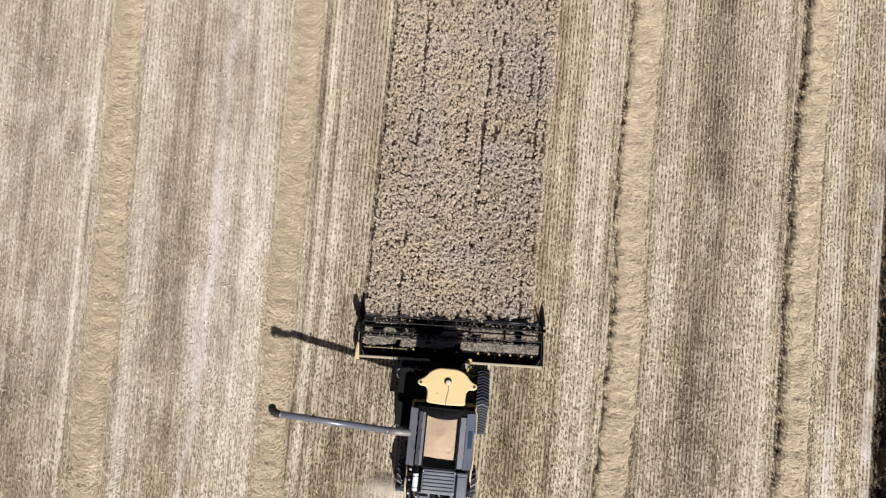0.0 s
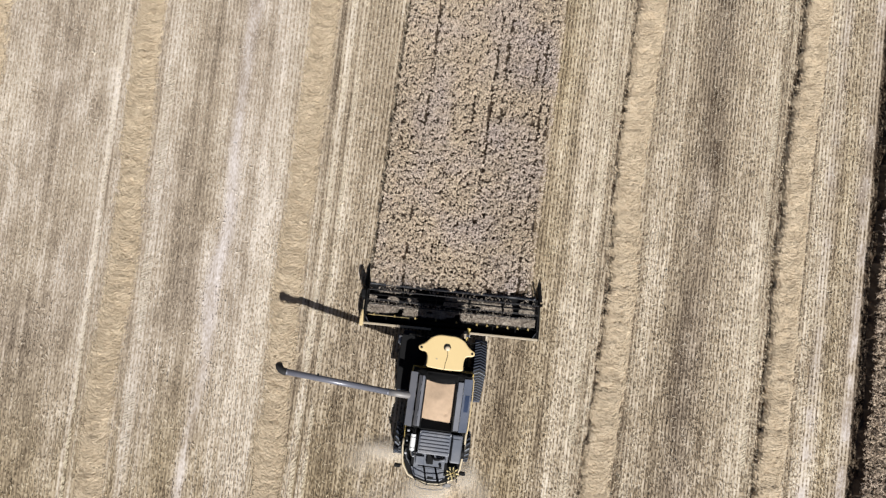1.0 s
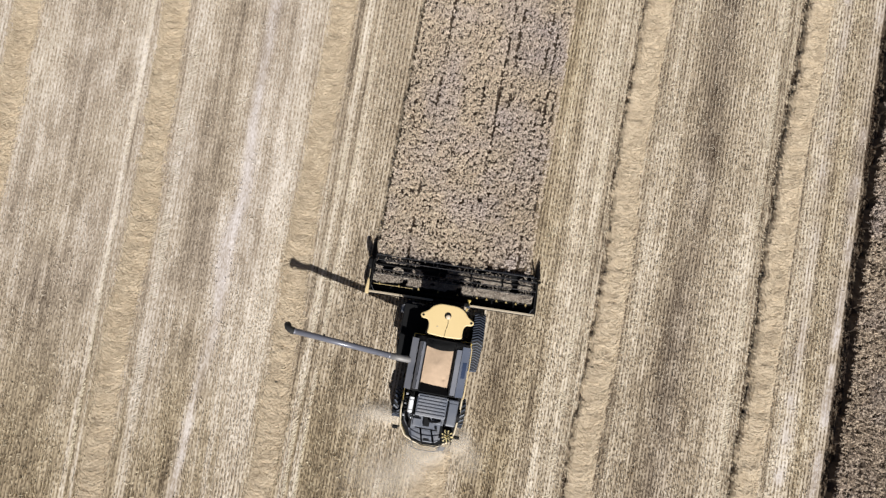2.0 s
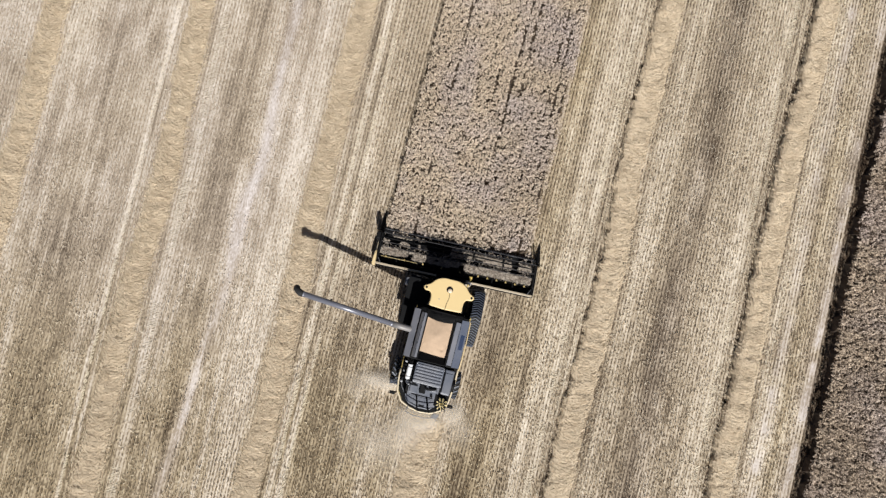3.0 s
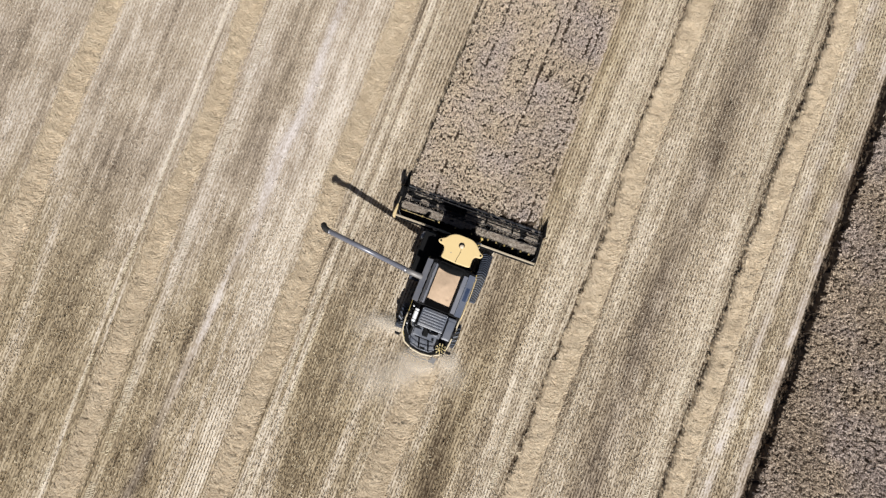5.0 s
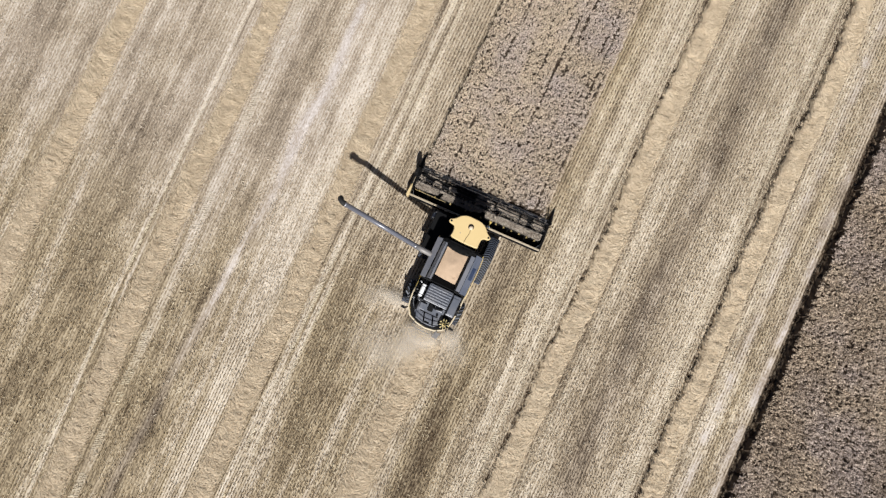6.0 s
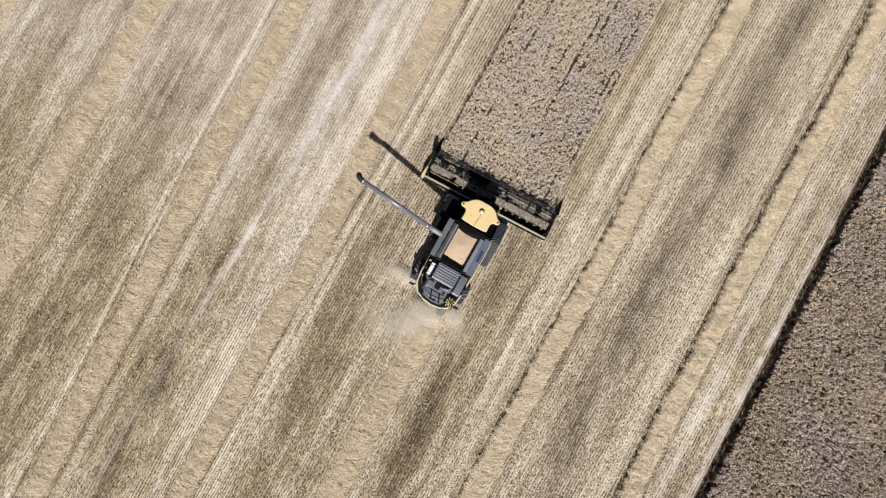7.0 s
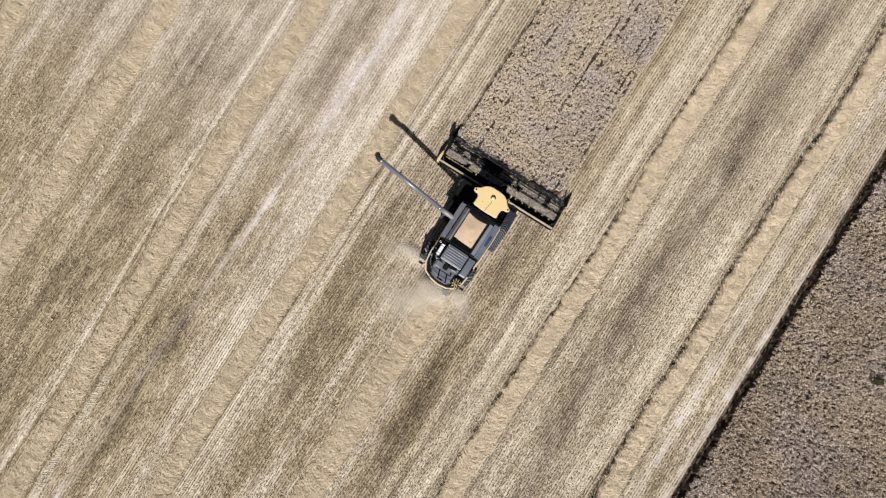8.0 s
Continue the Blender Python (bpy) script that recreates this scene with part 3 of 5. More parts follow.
    return row


def make_crop(name, label, mat, inside, x0, x1, y0, y1, dense, rise=1.0, shade=0.62, lanes=(), thin=0.0, coarse=1.0, drilled=0.6, clumps=0.0, leafy=1.0):
    """Standing ripe crop: a lower canopy sheet coloured dark for the shade inside, and many small leaves and heads on
    bunched plants.
    """
    step = 0.22
    xs, ys = np.arange(x0, x1 + 1e-6, step), np.arange(y0, y1 + 1e-6, step)
    gx, gy = np.meshgrid(xs, ys)
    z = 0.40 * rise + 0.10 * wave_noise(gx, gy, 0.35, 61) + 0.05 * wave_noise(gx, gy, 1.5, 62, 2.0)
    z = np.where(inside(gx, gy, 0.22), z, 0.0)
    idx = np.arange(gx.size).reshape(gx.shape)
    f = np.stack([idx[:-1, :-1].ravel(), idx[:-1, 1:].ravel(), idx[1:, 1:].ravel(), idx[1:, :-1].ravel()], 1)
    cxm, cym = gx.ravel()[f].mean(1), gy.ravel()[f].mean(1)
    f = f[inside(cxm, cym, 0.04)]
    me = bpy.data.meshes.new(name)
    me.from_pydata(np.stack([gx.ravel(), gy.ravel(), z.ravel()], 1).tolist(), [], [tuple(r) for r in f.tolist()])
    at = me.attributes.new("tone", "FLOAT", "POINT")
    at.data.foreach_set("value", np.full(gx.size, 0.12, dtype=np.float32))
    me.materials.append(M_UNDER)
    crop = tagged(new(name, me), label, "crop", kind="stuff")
    n = int((x1 - x0) * (y1 - y0) * dense)
    px, py = RNG.uniform(x0, x1, n), RNG.uniform(y0, y1, n)
    px = np.where(RNG.random(n) < drilled, np.round(px / ROW) * ROW + RNG.normal(0, 0.05, n), px)
    gap = 0.8 * wave_noise(px, py, 0.065 * coarse, 63, 2.0 / coarse) + 0.8 * wave_noise(px, py, 0.085 * coarse, 64, 6.0 / coarse ** 2) + 0.2 * wave_noise(px, py, 1.2, 67, 5.0)
    gap = gap + clumps * wave_noise(px, py, 0.32, 74)
    for lx, ly0, ly1 in lanes:
        off = np.abs(px - lx - 0.06 * wave_noise(px * 0, py, 0.8, 68))
        gap = gap - 2.0 * np.clip(0.85 + 0.9 * wave_noise(px * 0, py, 0.7, 69), 0, 1) * np.exp(-(off / 0.085) ** 2) * ((py > ly0) & (py < ly1))
    gap = gap - thin * np.exp(-np.clip(py - CROP_Y - 0.06 * px, 0, 20) / 1.1) * np.clip(0.6 + 0.25 * px, 0.3, 1.4)   # torn where the reel bites
    keep = inside(px, py, 0.0) & (gap > -1.12)
    px, py = px[keep], py[keep]
    k = 5
    n = px.size
    tall = rise * 0.78 + 0.05 * wave_noise(px, py, 0.3, 65) + RNG.normal(0, 0.10, n)
    shade = shade + clumps * 0.35 * wave_noise(px, py, 0.45, 76) + 0.14 * wave_noise(px, py, 2.5, 66, 2.0) + RNG.normal(0, 0.13, n)
    x, y = np.repeat(px, k), np.repeat(py, k)
    m = n * k
    up = RNG.random(m) ** 0.6
    ang, rad = RNG.uniform(0, 2 * np.pi, m), RNG.uniform(0.0, 0.075, m) * (1.2 - 0.5 * up)
    c = np.stack([x + rad * np.cos(ang), y + rad * np.sin(ang), np.repeat(tall, k) * (0.62 + 0.38 * up)], 1)
    w = RNG.uniform(0, 2 * np.pi, m)
    a = np.stack([np.cos(w), np.sin(w), RNG.normal(0, 0.45, m)], 1)
    b = np.stack([-np.sin(w), np.cos(w), RNG.normal(0, 0.45, m)], 1)
    la, lb = leafy * RNG.uniform(0.03, 0.085, m)[:, None], leafy * RNG.uniform(0.010, 0.022, m)[:, None]
    corners = np.stack([c - a * la, c - b * lb, c + a * la, c + b * lb], 1)
    leaf = quads("leaf", corners, np.clip(np.repeat(shade, k) + RNG.normal(0, 0.16, m), 0, 1), mat, parent=crop, chill=np.repeat(np.clip(-0.1 + 0.9 * wave_noise(px, py, 1.8, 78) + 0.4 * wave_noise(px, py, 0.5, 79), -0.6, 1.0), k))
    return crop


def make_loose_straw():
    """Flattened straw beside the windrows, combed slantwise away from them."""
    out, tones = [], []
    for i, (cx, w, _) in enumerate(WINDROWS):
        for s in (-1, 1) if cx > 0 else ():
            n = 2400
            y = RNG.uniform(-36, 32, n)
            off = np.abs(RNG.normal(0, 0.75, n))
            x = cx + drift(cx, y) + bend(y, 300 + i) + s * (w / 2 + 0.08 + off)
            way = np.where(s > 0, 0.75, np.pi - 0.75) + RNG.normal(0, 0.3, n)
            ln, hw = RNG.uniform(0.08, 0.22, n), RNG.uniform(0.006, 0.011, n)
            c = np.stack([x, y, RNG.uniform(0.03, 0.08, n)], 1)
            d = np.stack([np.cos(way) * ln / 2, np.sin(way) * ln / 2, RNG.normal(0, 0.1, n) * ln], 1)
            e = np.stack([-np.sin(way) * hw, np.cos(way) * hw, RNG.normal(0, 0.3, n) * hw], 1)
            ok = x < EDGE - 0.2
            out.append(np.stack([c - d - e, c - d + e, c + d + e, c + d - e], 1)[ok])
            tones.append(np.clip(0.5 + 0.6 * field_tone(x, y) + RNG.normal(0, 0.1, n), 0, 1)[ok])
    return tagged(quads("loose_straw", np.concatenate(out), np.concatenate(tones), M_STUBBLE), "pale flattened straw combed slantwise beside the windrows", "straw")


# wheel marks: x, half width, tone
TREADS = ((16.38, 0.20, 0.72), (7.1, 0.22, 0.72), (-16.35, 0.24, 0.58), (-19.2, 0.09, 0.74), (-7.28, 0.11, 0.74), (-6.62, 0.09, 0.7))


def make_tread_marks():
    """Straw pressed flat in slanting bars by wheels that drove along the rows."""
    out, tones, greys = [], [], []
    for cx, half, pale in TREADS:
        y = np.arange(-38.0, 33.0, 0.15)
        for s in (-1, 1):
            n = y.size
            yy = y + RNG.normal(0, 0.025, n)
            x = cx + drift(cx, yy) + s * half / 2
            d = np.stack([np.full(n, s * half / 2), np.full(n, 0.075) * (s if half < 0.15 or cx < 0 else 1), np.zeros(n)], 1) * RNG.uniform(0.45, 1.15, n)[:, None]
            e = np.stack([np.full(n, -0.012), np.full(n, 0.028), np.zeros(n)], 1)
            c = np.stack([x, yy, ground_height(x, yy) + 0.035], 1)
            ok = wave_noise(x, yy, 1.4, 97) + 0.6 * wave_noise(x, yy, 0.3, 87) > -0.15
            out.append(np.stack([c - d - e, c - d + e, c + d + e, c + d - e], 1)[ok])
            tones.append(np.clip(RNG.normal(pale, 0.10, n), 0, 1)[ok])
            greys.append(field_chill(x, yy)[ok])
    return tagged(quads("tread_marks", np.concatenate(out), np.concatenate(tones), M_STUBBLE, chill=np.concatenate(greys)), "pale straw pressed into slanting wheel tread marks", "tread marks")


def make_scattered_straw():
    """Single pale stalks that fell across the rows, thickest where the stubble is dark."""
    n = 26000
    x, y = RNG.uniform(-38.0, EDGE - 0.3, n), RNG.uniform(-36.0, 30.0, n)
    t = field_tone(x, y)
    ok = (0.9 * wave_noise(x, y, 1.6, 98, 1.6) + 0.5 * wave_noise(x, y, 0.5, 99) > -0.15 + 0.5 * (t - 0.5)) & ~in_windrow(x, y, 0.05)
    ok &= ~((x > CROP_L - 0.1) & (x < CROP_R + 0.1) & (y > -7.0))
    x, y, t = x[ok], y[ok], t[ok]
    n = x.size
    way = RNG.uniform(0, np.pi, n)
    ln, hw = RNG.uniform(0.07, 0.20, n), RNG.uniform(0.007, 0.014, n)
    c = np.stack([x, y, RNG.uniform(0.06, 0.13, n)], 1)
    d = np.stack([np.cos(way) * ln / 2, np.sin(way) * ln / 2, RNG.normal(0, 0.12, n) * ln], 1)
    e = np.stack([-np.sin(way) * hw, np.cos(way) * hw, RNG.normal(0, 0.3, n) * hw], 1)
    return tagged(quads("scattered_straw", np.stack([c - d - e, c - d + e, c + d + e, c + d - e], 1), np.clip(0.62 + 0.4 * t + RNG.normal(0, 0.08, n), 0, 1), M_STUBBLE, chill=field_chill(x, y)), "single pale stalks scattered across the stubble rows", "straw")


make_ground()
make_scattered_straw()
make_tread_marks()
make_loose_straw()
make_stubble()
for i, (cx, w, high) in enumerate(WINDROWS):
    make_windrow(i, cx, w, high, -40.0, 36.0)
make_windrow(20, 0.55, 1.9, 0.3, -40.0, -7.4)
make_crop("standing_crop", "standing strip of ripe pinkish-brown crop ahead of the harvester", M_CROP,
          lambda x, y, g: (x > CROP_L + g + 0.05 * wave_noise(x * 0, y, 0.5, 71)) & (x < CROP_R - g + 0.06 * wave_noise(x * 0, y, 0.5, 72)) & (y > CROP_Y + 0.06 * x + g + 0.15 * wave_noise(x, y * 0, 0.4, 73)),
          CROP_L - 0.3, CROP_R + 0.3, CROP_Y - 0.6, 34.0, 165, 1.12, 0.82,
          ((-2.75, 2, 18), (0.65, 8, 30), (1.2, 12, 30), (3.3, 3, 30), (2.9, 9, 30), (3.75, 6, 14), (-0.3, 8, 14), (0.55, 6, 13)), 0.9)
make_crop("crop_field", "dense uncut field of ripe brown crop beside the stubble", M_CROP_BROWN,
          lambda x, y, g: (x > EDGE + 0.14 + g + 0.12 * wave_noise(x * 0, y, 0.7, 75)) & (y < 26.0 - 1.3 * (x - EDGE)) & (y > 0.628 * (x + 16.6) - 40.0),
          EDGE - 0.3, 39.0, -21.0, 24.0, 92, 1.4, 0.38, (), 0.0, 1.35, 0.2, 0.4, 1.3)


def make_weed(x, y, high):
    """A dark weed standing out of the crop: leaves round a short bent stem."""
    n = 1100
    u, a = RNG.random(n), RNG.uniform(0, 2 * np.pi, n)
    r = 0.34 * np.sqrt(RNG.random(n)) * (1.1 - 0.5 * u)
    c = np.stack([x + r * np.cos(a) + 0.25 * u, y + r * np.sin(a) * 0.7 + 0.15 * u, high * (0.8 + 0.3 * u)], 1)
    w = RNG.uniform(0, 2 * np.pi, n)
    d = np.stack([np.cos(w), np.sin(w), RNG.normal(0, 0.5, n)], 1) * RNG.uniform(0.04, 0.09, n)[:, None]
    e = np.stack([-np.sin(w), np.cos(w), RNG.normal(0, 0.5, n)], 1) * RNG.uniform(0.015, 0.03, n)[:, None]
    weed = tagged(new("weed"), "dark green weed standing in the ripe crop", "weed")
    part("stem", pipe([(x, y, 0.0), (x + 0.02, y, high * 0.5), (x + 0.15, y + 0.08, high)], 0.012, 6), M_WEED, weed)
    leaf = quads("foliage", np.stack([c - d, c - e, c + d, c + e], 1), np.clip(RNG.normal(0.45, 0.2, n), 0, 1), M_WEED, parent=weed)
    return weed


make_weed(29.75, 4.4, 1.35)


# ---------------------------------------------------------------- combine harvester
def smooth_loop(points, per=6):
    """A closed rounded outline through the points."""
    out, n = [], len(points)
    for i in range(n):
        p0, p1, p2, p3 = (Vector(points[(i + k) % n]) for k in (-1, 0, 1, 2))
        for s in range(per):
            t = s / per
            out.append(tuple(0.5 * (2 * p1 + (p2 - p0) * t + (2 * p0 - 5 * p1 + 4 * p2 - p3) * t * t + (3 * p1 - p0 - 3 * p2 + p3) * t ** 3)))
    return out


def shifted(bm, m):
    bmesh.ops.transform(bm, matrix=m, verts=bm.verts)
    return bm


def plate(corners, thick):
    """A sloping plate: four corners, thickened downwards."""
    bm = bmesh.new()
    top = [bm.verts.new(c) for c in corners]
    low = [bm.verts.new((c[0], c[1], c[2] - thick)) for c in corners]
    bm.faces.new(top)
    bm.faces.new(low[::-1])
    for i in range(4):
        j = (i + 1) % 4
        bm.faces.new((top[i], low[i], low[j], top[j]))
    bmesh.ops.bevel(bm, geom=list(bm.edges), offset=min(0.012, thick * 0.3), segments=1, affect="EDGES")
    return bm


def hull_profile(circles, n=20):
    """Outline of a belt round circles (y, z, r) in the y-z plane, evenly spaced, with its outward turn."""
    pts = []
    for cy, cz, r in circles:
        for k in range(n * 2):
            a = math.pi * k / n
            pts.append((cy + r * math.cos(a), cz + r * math.sin(a)))
    pts = sorted(set(pts))

    def half(seq):
        h = []
        for p in seq:
            while len(h) > 1 and (h[-1][0] - h[-2][0]) * (p[1] - h[-2][1]) - (h[-1][1] - h[-2][1]) * (p[0] - h[-2][0]) <= 0:
                h.pop()
            h.append(p)
        return h[:-1]

    return half(pts) + half(pts[::-1])


def make_track(parent, side):
    """Rubber track unit: belt with slanting lugs, idlers, sprocket and frame."""
    x0, x1 = (1.56, 2.2) if side > 0 else (-2.2, -1.56)
    loop = hull_profile([(0.02, 0.42, 0.38), (-2.35, 0.42, 0.38), (-1.1, 1.2, 0.42)])
    bm = bmesh.new()
    rings = []
    c = Vector((-1.1, 0.65))
    for y, z in loop:
        d = (Vector((y, z)) - c).normalized() * 0.05
        rings.append([bm.verts.new(v) for v in ((x0, y, z), (x1, y, z), (x1, y - d.x, z - d.y), (x0, y - d.x, z - d.y))])
    for r0, r1 in zip(rings, rings[1:] + rings[:1]):
        for k in range(4):
            bm.faces.new((r0[k], r0[(k + 1) % 4], r1[(k + 1) % 4], r1[k]))
    belt = part("track", bm, M_RUBBER, parent, "black rubber crawler track with slanting lugs")
    # lugs, one mesh for all
    lug = bpy.data.meshes.new("lug")
    b = bmesh.new()
    for s in (-1, 1):
        vs = [b.verts.new(v) for v in ((0.0, 0.10, 0), (0.0, 0.04, 0), (s * 0.31, -0.10, 0), (s * 0.31, -0.04, 0),
                                       (0.0, 0.09, 0.055), (0.0, 0.05, 0.055), (s * 0.30, -0.09, 0.05), (s * 0.30, -0.05, 0.05))]
        for f in ((0, 1, 2, 3), (4, 5, 6, 7), (0, 1, 5, 4), (1, 2, 6, 5), (2, 3, 7, 6), (3, 0, 4, 7)):
            b.faces.new([vs[i] for i in f])
    bmesh.ops.recalc_face_normals(b, faces=b.faces)
    b.to_mesh(lug)
    b.free()
    lug.materials.append(M_LUG)
    pts = [Vector(p) for p in loop]
    total = sum((q - p).length for p, q in zip(pts, pts[1:] + pts[:1]))
    count, walked, nxt, made = int(total / 0.165), 0.0, 0.0, 0
    for p, q in zip(pts, pts[1:] + pts[:1]):
        seg = (q - p).length
        while made < count and nxt <= walked + seg + 1e-9:
            m = p.lerp(q, (nxt - walked) / max(seg, 1e-9))
            d = (q - p).normalized()
            ob = new("lug", lug)
            ob.parent = belt
            fy, fz = Vector((0, -d.x, -d.y)), Vector((0, d.y, -d.x))
            fx = fy.cross(fz)
            ob.matrix_basis = Matrix.Translation(((x0 + x1) / 2, m.x, m.y)) @ Matrix((fx, fy, fz)).transposed().to_4x4()
            made += 1
            nxt += total / count
        walked += seg
    xi = 1.5 * side
    for name, y, z, r in (("idler", 0.02, 0.42, 0.34), ("idler", -2.35, 0.42, 0.34), ("sprocket", -1.1, 1.2, 0.38), ("road_wheel", -0.8, 0.28, 0.2), ("road_wheel", -1.5, 0.28, 0.2)):
        part(name, tubed((x0 + 0.06, y, z), (x1 - 0.06, y, z), r, n=24), M_TRIM if name == "sprocket" else M_BLACK, belt)
    part("track_frame", boxed(x0 + 0.15, x1 - 0.15, -2.3, 0.0, 0.42, 0.62, bevel=0.03), M_BLACK, belt)
    return belt


def make_tyre(parent, side, y, r, width):
    x = 1.66 * side
    bm = bmesh.new()
    prof = ((-width / 2, r * 0.55), (-width / 2, r * 0.88), (-width * 0.42, r * 0.97), (0, r), (width * 0.42, r * 0.97), (width / 2, r * 0.88), (width / 2, r * 0.55))
    n = 40
    rings = [[bm.verts.new((x + px, y + pr * math.cos(2 * math.pi * k / n), r + pr * math.sin(2 * math.pi * k / n))) for k in range(n)] for px, pr in prof]
    for r0, r1 in zip(rings, rings[1:]):
        for k in range(n):
            bm.faces.new((r0[k], r0[(k + 1) % n], r1[(k + 1) % n], r1[k]))
    wheel = part("rear_wheel", bm, M_RUBBER, parent, "rear tyre with slanting lugs", smooth=True)
    part("rim", tubed((x - width * 0.35, y, r), (x + width * 0.35, y, r), r * 0.56, n=28), M_TRIM, wheel)
    lug = bpy.data.meshes.new("tyre_lug")
    b = bmesh.new()
    box(b, 0.0, width * 0.52, -0.035, 0.035, -0.02, 0.05)
    bmesh.ops.rotate(b, verts=b.verts, cent=(0, 0, 0), matrix=Matrix.Rotation(radians(38), 3, "Z"))
    b.to_mesh(lug)
    b.free()
    lug.materials.append(M_LUG)
    for k in range(36):
        a = 2 * math.pi * k / 36
        ob = new("tyre_lug", lug)
        ob.parent = wheel
        ob.matrix_basis = Matrix.Translation((x, y, r)) @ Matrix.Rotation(a, 4, "X") @ Matrix.Translation((0, 0, r * 0.975)) @ Matrix.Diagonal((1 if k % 2 else -1, 1, 1, 1))
    return wheel


def rail(name, parent, pts, r=0.022, mat=None):
    return part(name, pipe(pts, r), mat or M_BLACK, parent)


def make_harvester():
    h = tagged(new("combine_harvester"), "yellow and dark grey combine harvester with full grain tank cutting crop", "harvester")
    h.location = (-0.10, -0.09, 0.0)
    # ----- main body: yellow shell with a rounded tail, dark decks inside its rim
    shell = [(-1.5, -1.2), (-1.52, -2.5), (-1.5, -4.2), (-1.46, -5.3), (-1.36, -5.95), (-1.05, -6.42), (-0.5, -6.66), (0.1, -6.74), (0.7, -6.66), (1.18, -6.4), (1.44, -5.9),
             (1.53, -5.0), (1.55, -3.5), (1.55, -1.2)]
    part("body_shell", slab(shell, 1.05, 2.62, 0.05), M_TRIM, h, "yellow painted side panels")
    rim_pts = [(x, y, 2.66) for x, y in shell]
    dense = []
    for a, b in zip(rim_pts, rim_pts[1:]):
        for k in range(4):
            dense.append(tuple(Vector(a).lerp(Vector(b), k / 4)))
    part("rim_rail", pipe(dense[10:48], 0.05, 8), M_RIM, h, "yellow rounded rim of the tail", smooth=True)
    inner = [(x * 0.965, y + 0.06 if y < -5.5 else y) for x, y in shell]
    part("lower_deck", slab(inner, 2.60, 2.70), M_BLACK, h, "black lower deck")
    part("undercarriage", boxed(-1.1, 1.1, -6.0, 0.2, 0.55, 1.06, bevel=0.05), M_BLACK, h)
    # ----- cab
    cab = part("cab", boxed(-0.92, 0.92, -1.05, 0.36, 1.75, 3.45, bevel=0.12), M_GLASS, h, "dark tinted cab glass")
    for sx in (-0.93, 0.93):
        for sy in (-1.02, 0.30):
            part("pillar", boxed(sx - 0.045, sx + 0.045, sy - 0.05, sy + 0.05, 1.7, 3.5, bevel=0.015), M_BLACK, cab)
    part("cab_floor", boxed(-1.0, 1.0, -1.15, 0.45, 1.55, 1.76, bevel=0.03), M_BLACK, cab)
    half = [(0.0, 0.54), (0.45, 0.52), (0.80, 0.36), (1.04, 0.10), (1.22, -0.02), (1.35, -0.10), (1.36, -0.24), (1.24, -0.33), (1.02, -0.36), (0.90, -0.52), (0.88, -0.80), (0.87, -1.05)]
    outline = half + [(0.45, -1.10), (0.0, -1.12), (-0.45, -1.10)] + [(-x, y) for x, y in half[:0:-1]]
    roof = part("cab_roof", slab(smooth_loop(outline, 4), 3.48, 3.70, 0.05), M_ROOF, h, "cream-yellow cab roof with rounded lamp ears", smooth=False)
    for s in (-1, 1):
        part("lamp_recess", tubed((s * 1.235, -0.17, 3.69), (s * 1.235, -0.17, 3.708), 0.062, n=18), M_BLACK, roof, "dark round lamp recess")
        part("lamp_housing", tubed((s * 1.235, -0.17, 3.36), (s * 1.235, -0.17, 3.5), 0.11, n=18), M_BLACK, roof)
    part("dome_seat", tubed((0.0, -0.02, 3.69), (0.0, -0.02, 3.712), 0.175, n=24), M_BLACK, roof, "dark round seat of the receiver")
    bm = bmesh.new()
    bmesh.ops.create_uvsphere(bm, u_segments=20, v_segments=8, radius=0.125, matrix=Matrix.Translation((0.025, -0.075, 3.715)) @ Matrix.Diagonal((1, 1, 0.5, 1)))
    part("receiver_dome", bm, M_ROOFDOME, roof, "pale receiver dome", smooth=True)
    rail("roof_cable", roof, [(0.03, -0.18, 3.712), (0.07, -0.38, 3.708), (0.045, -0.6, 3.708), (0.0, -0.8, 3.708), (0.0, -0.98, 3.708), (-0.02, -1.12, 3.68)], 0.013)
    part("roof_vent", boxed(-0.48, -0.40, -0.66, -0.60, 3.69, 3.712, bevel=0.004), M_BEAM, roof)
    # mirrors, left platform and right work lamps
    for s in (-1, 1):
        arm = rail("mirror_arm", h, [(s * 1.05, 0.28, 3.3), (s * 1.5, 0.36, 3.25), (s * 1.78, 0.34, 3.1)], 0.02)
        part("mirror", boxed(s * 1.80 - 0.12, s * 1.80 + 0.12, 0.30, 0.38, 2.6, 3.1, bevel=0.03), M_BLACK, arm)
    # drawn long over the track, so that its black stands for deep shade
    part("cab_platform", boxed(-2.28, -1.0, -2.5, 0.25, 1.68, 1.74, bevel=0.01), M_BLACK, h, "black steel access platform, lengthened to darken the left track")
    rail("handrail", h, [(-2.25, -2.4, 1.7), (-2.25, -2.4, 2.6), (-2.25, -1.1, 2.65), (-2.25, 0.2, 2.6), (-2.25, 0.2, 1.7)], 0.02)
    rail("handrail", h, [(-2.25, -2.4, 2.15), (-2.25, 0.2, 2.15)], 0.015)
    ladder = rail("ladder", h, [(-2.42, -0.25, 0.4), (-2.31, -0.25, 1.70)], 0.025, M_STEEL)
    rail("ladder_rail", ladder, [(-2.42, 0.15, 0.4), (-2.31, 0.15, 1.70)], 0.025, M_STEEL)
    for k in range(4):
        part("ladder_step", boxed(-2.48 + 0.025 * k, -2.32 + 0.025 * k, -0.25, 0.15, 0.42 + 0.31 * k, 0.45 + 0.31 * k), M_STEEL, ladder)
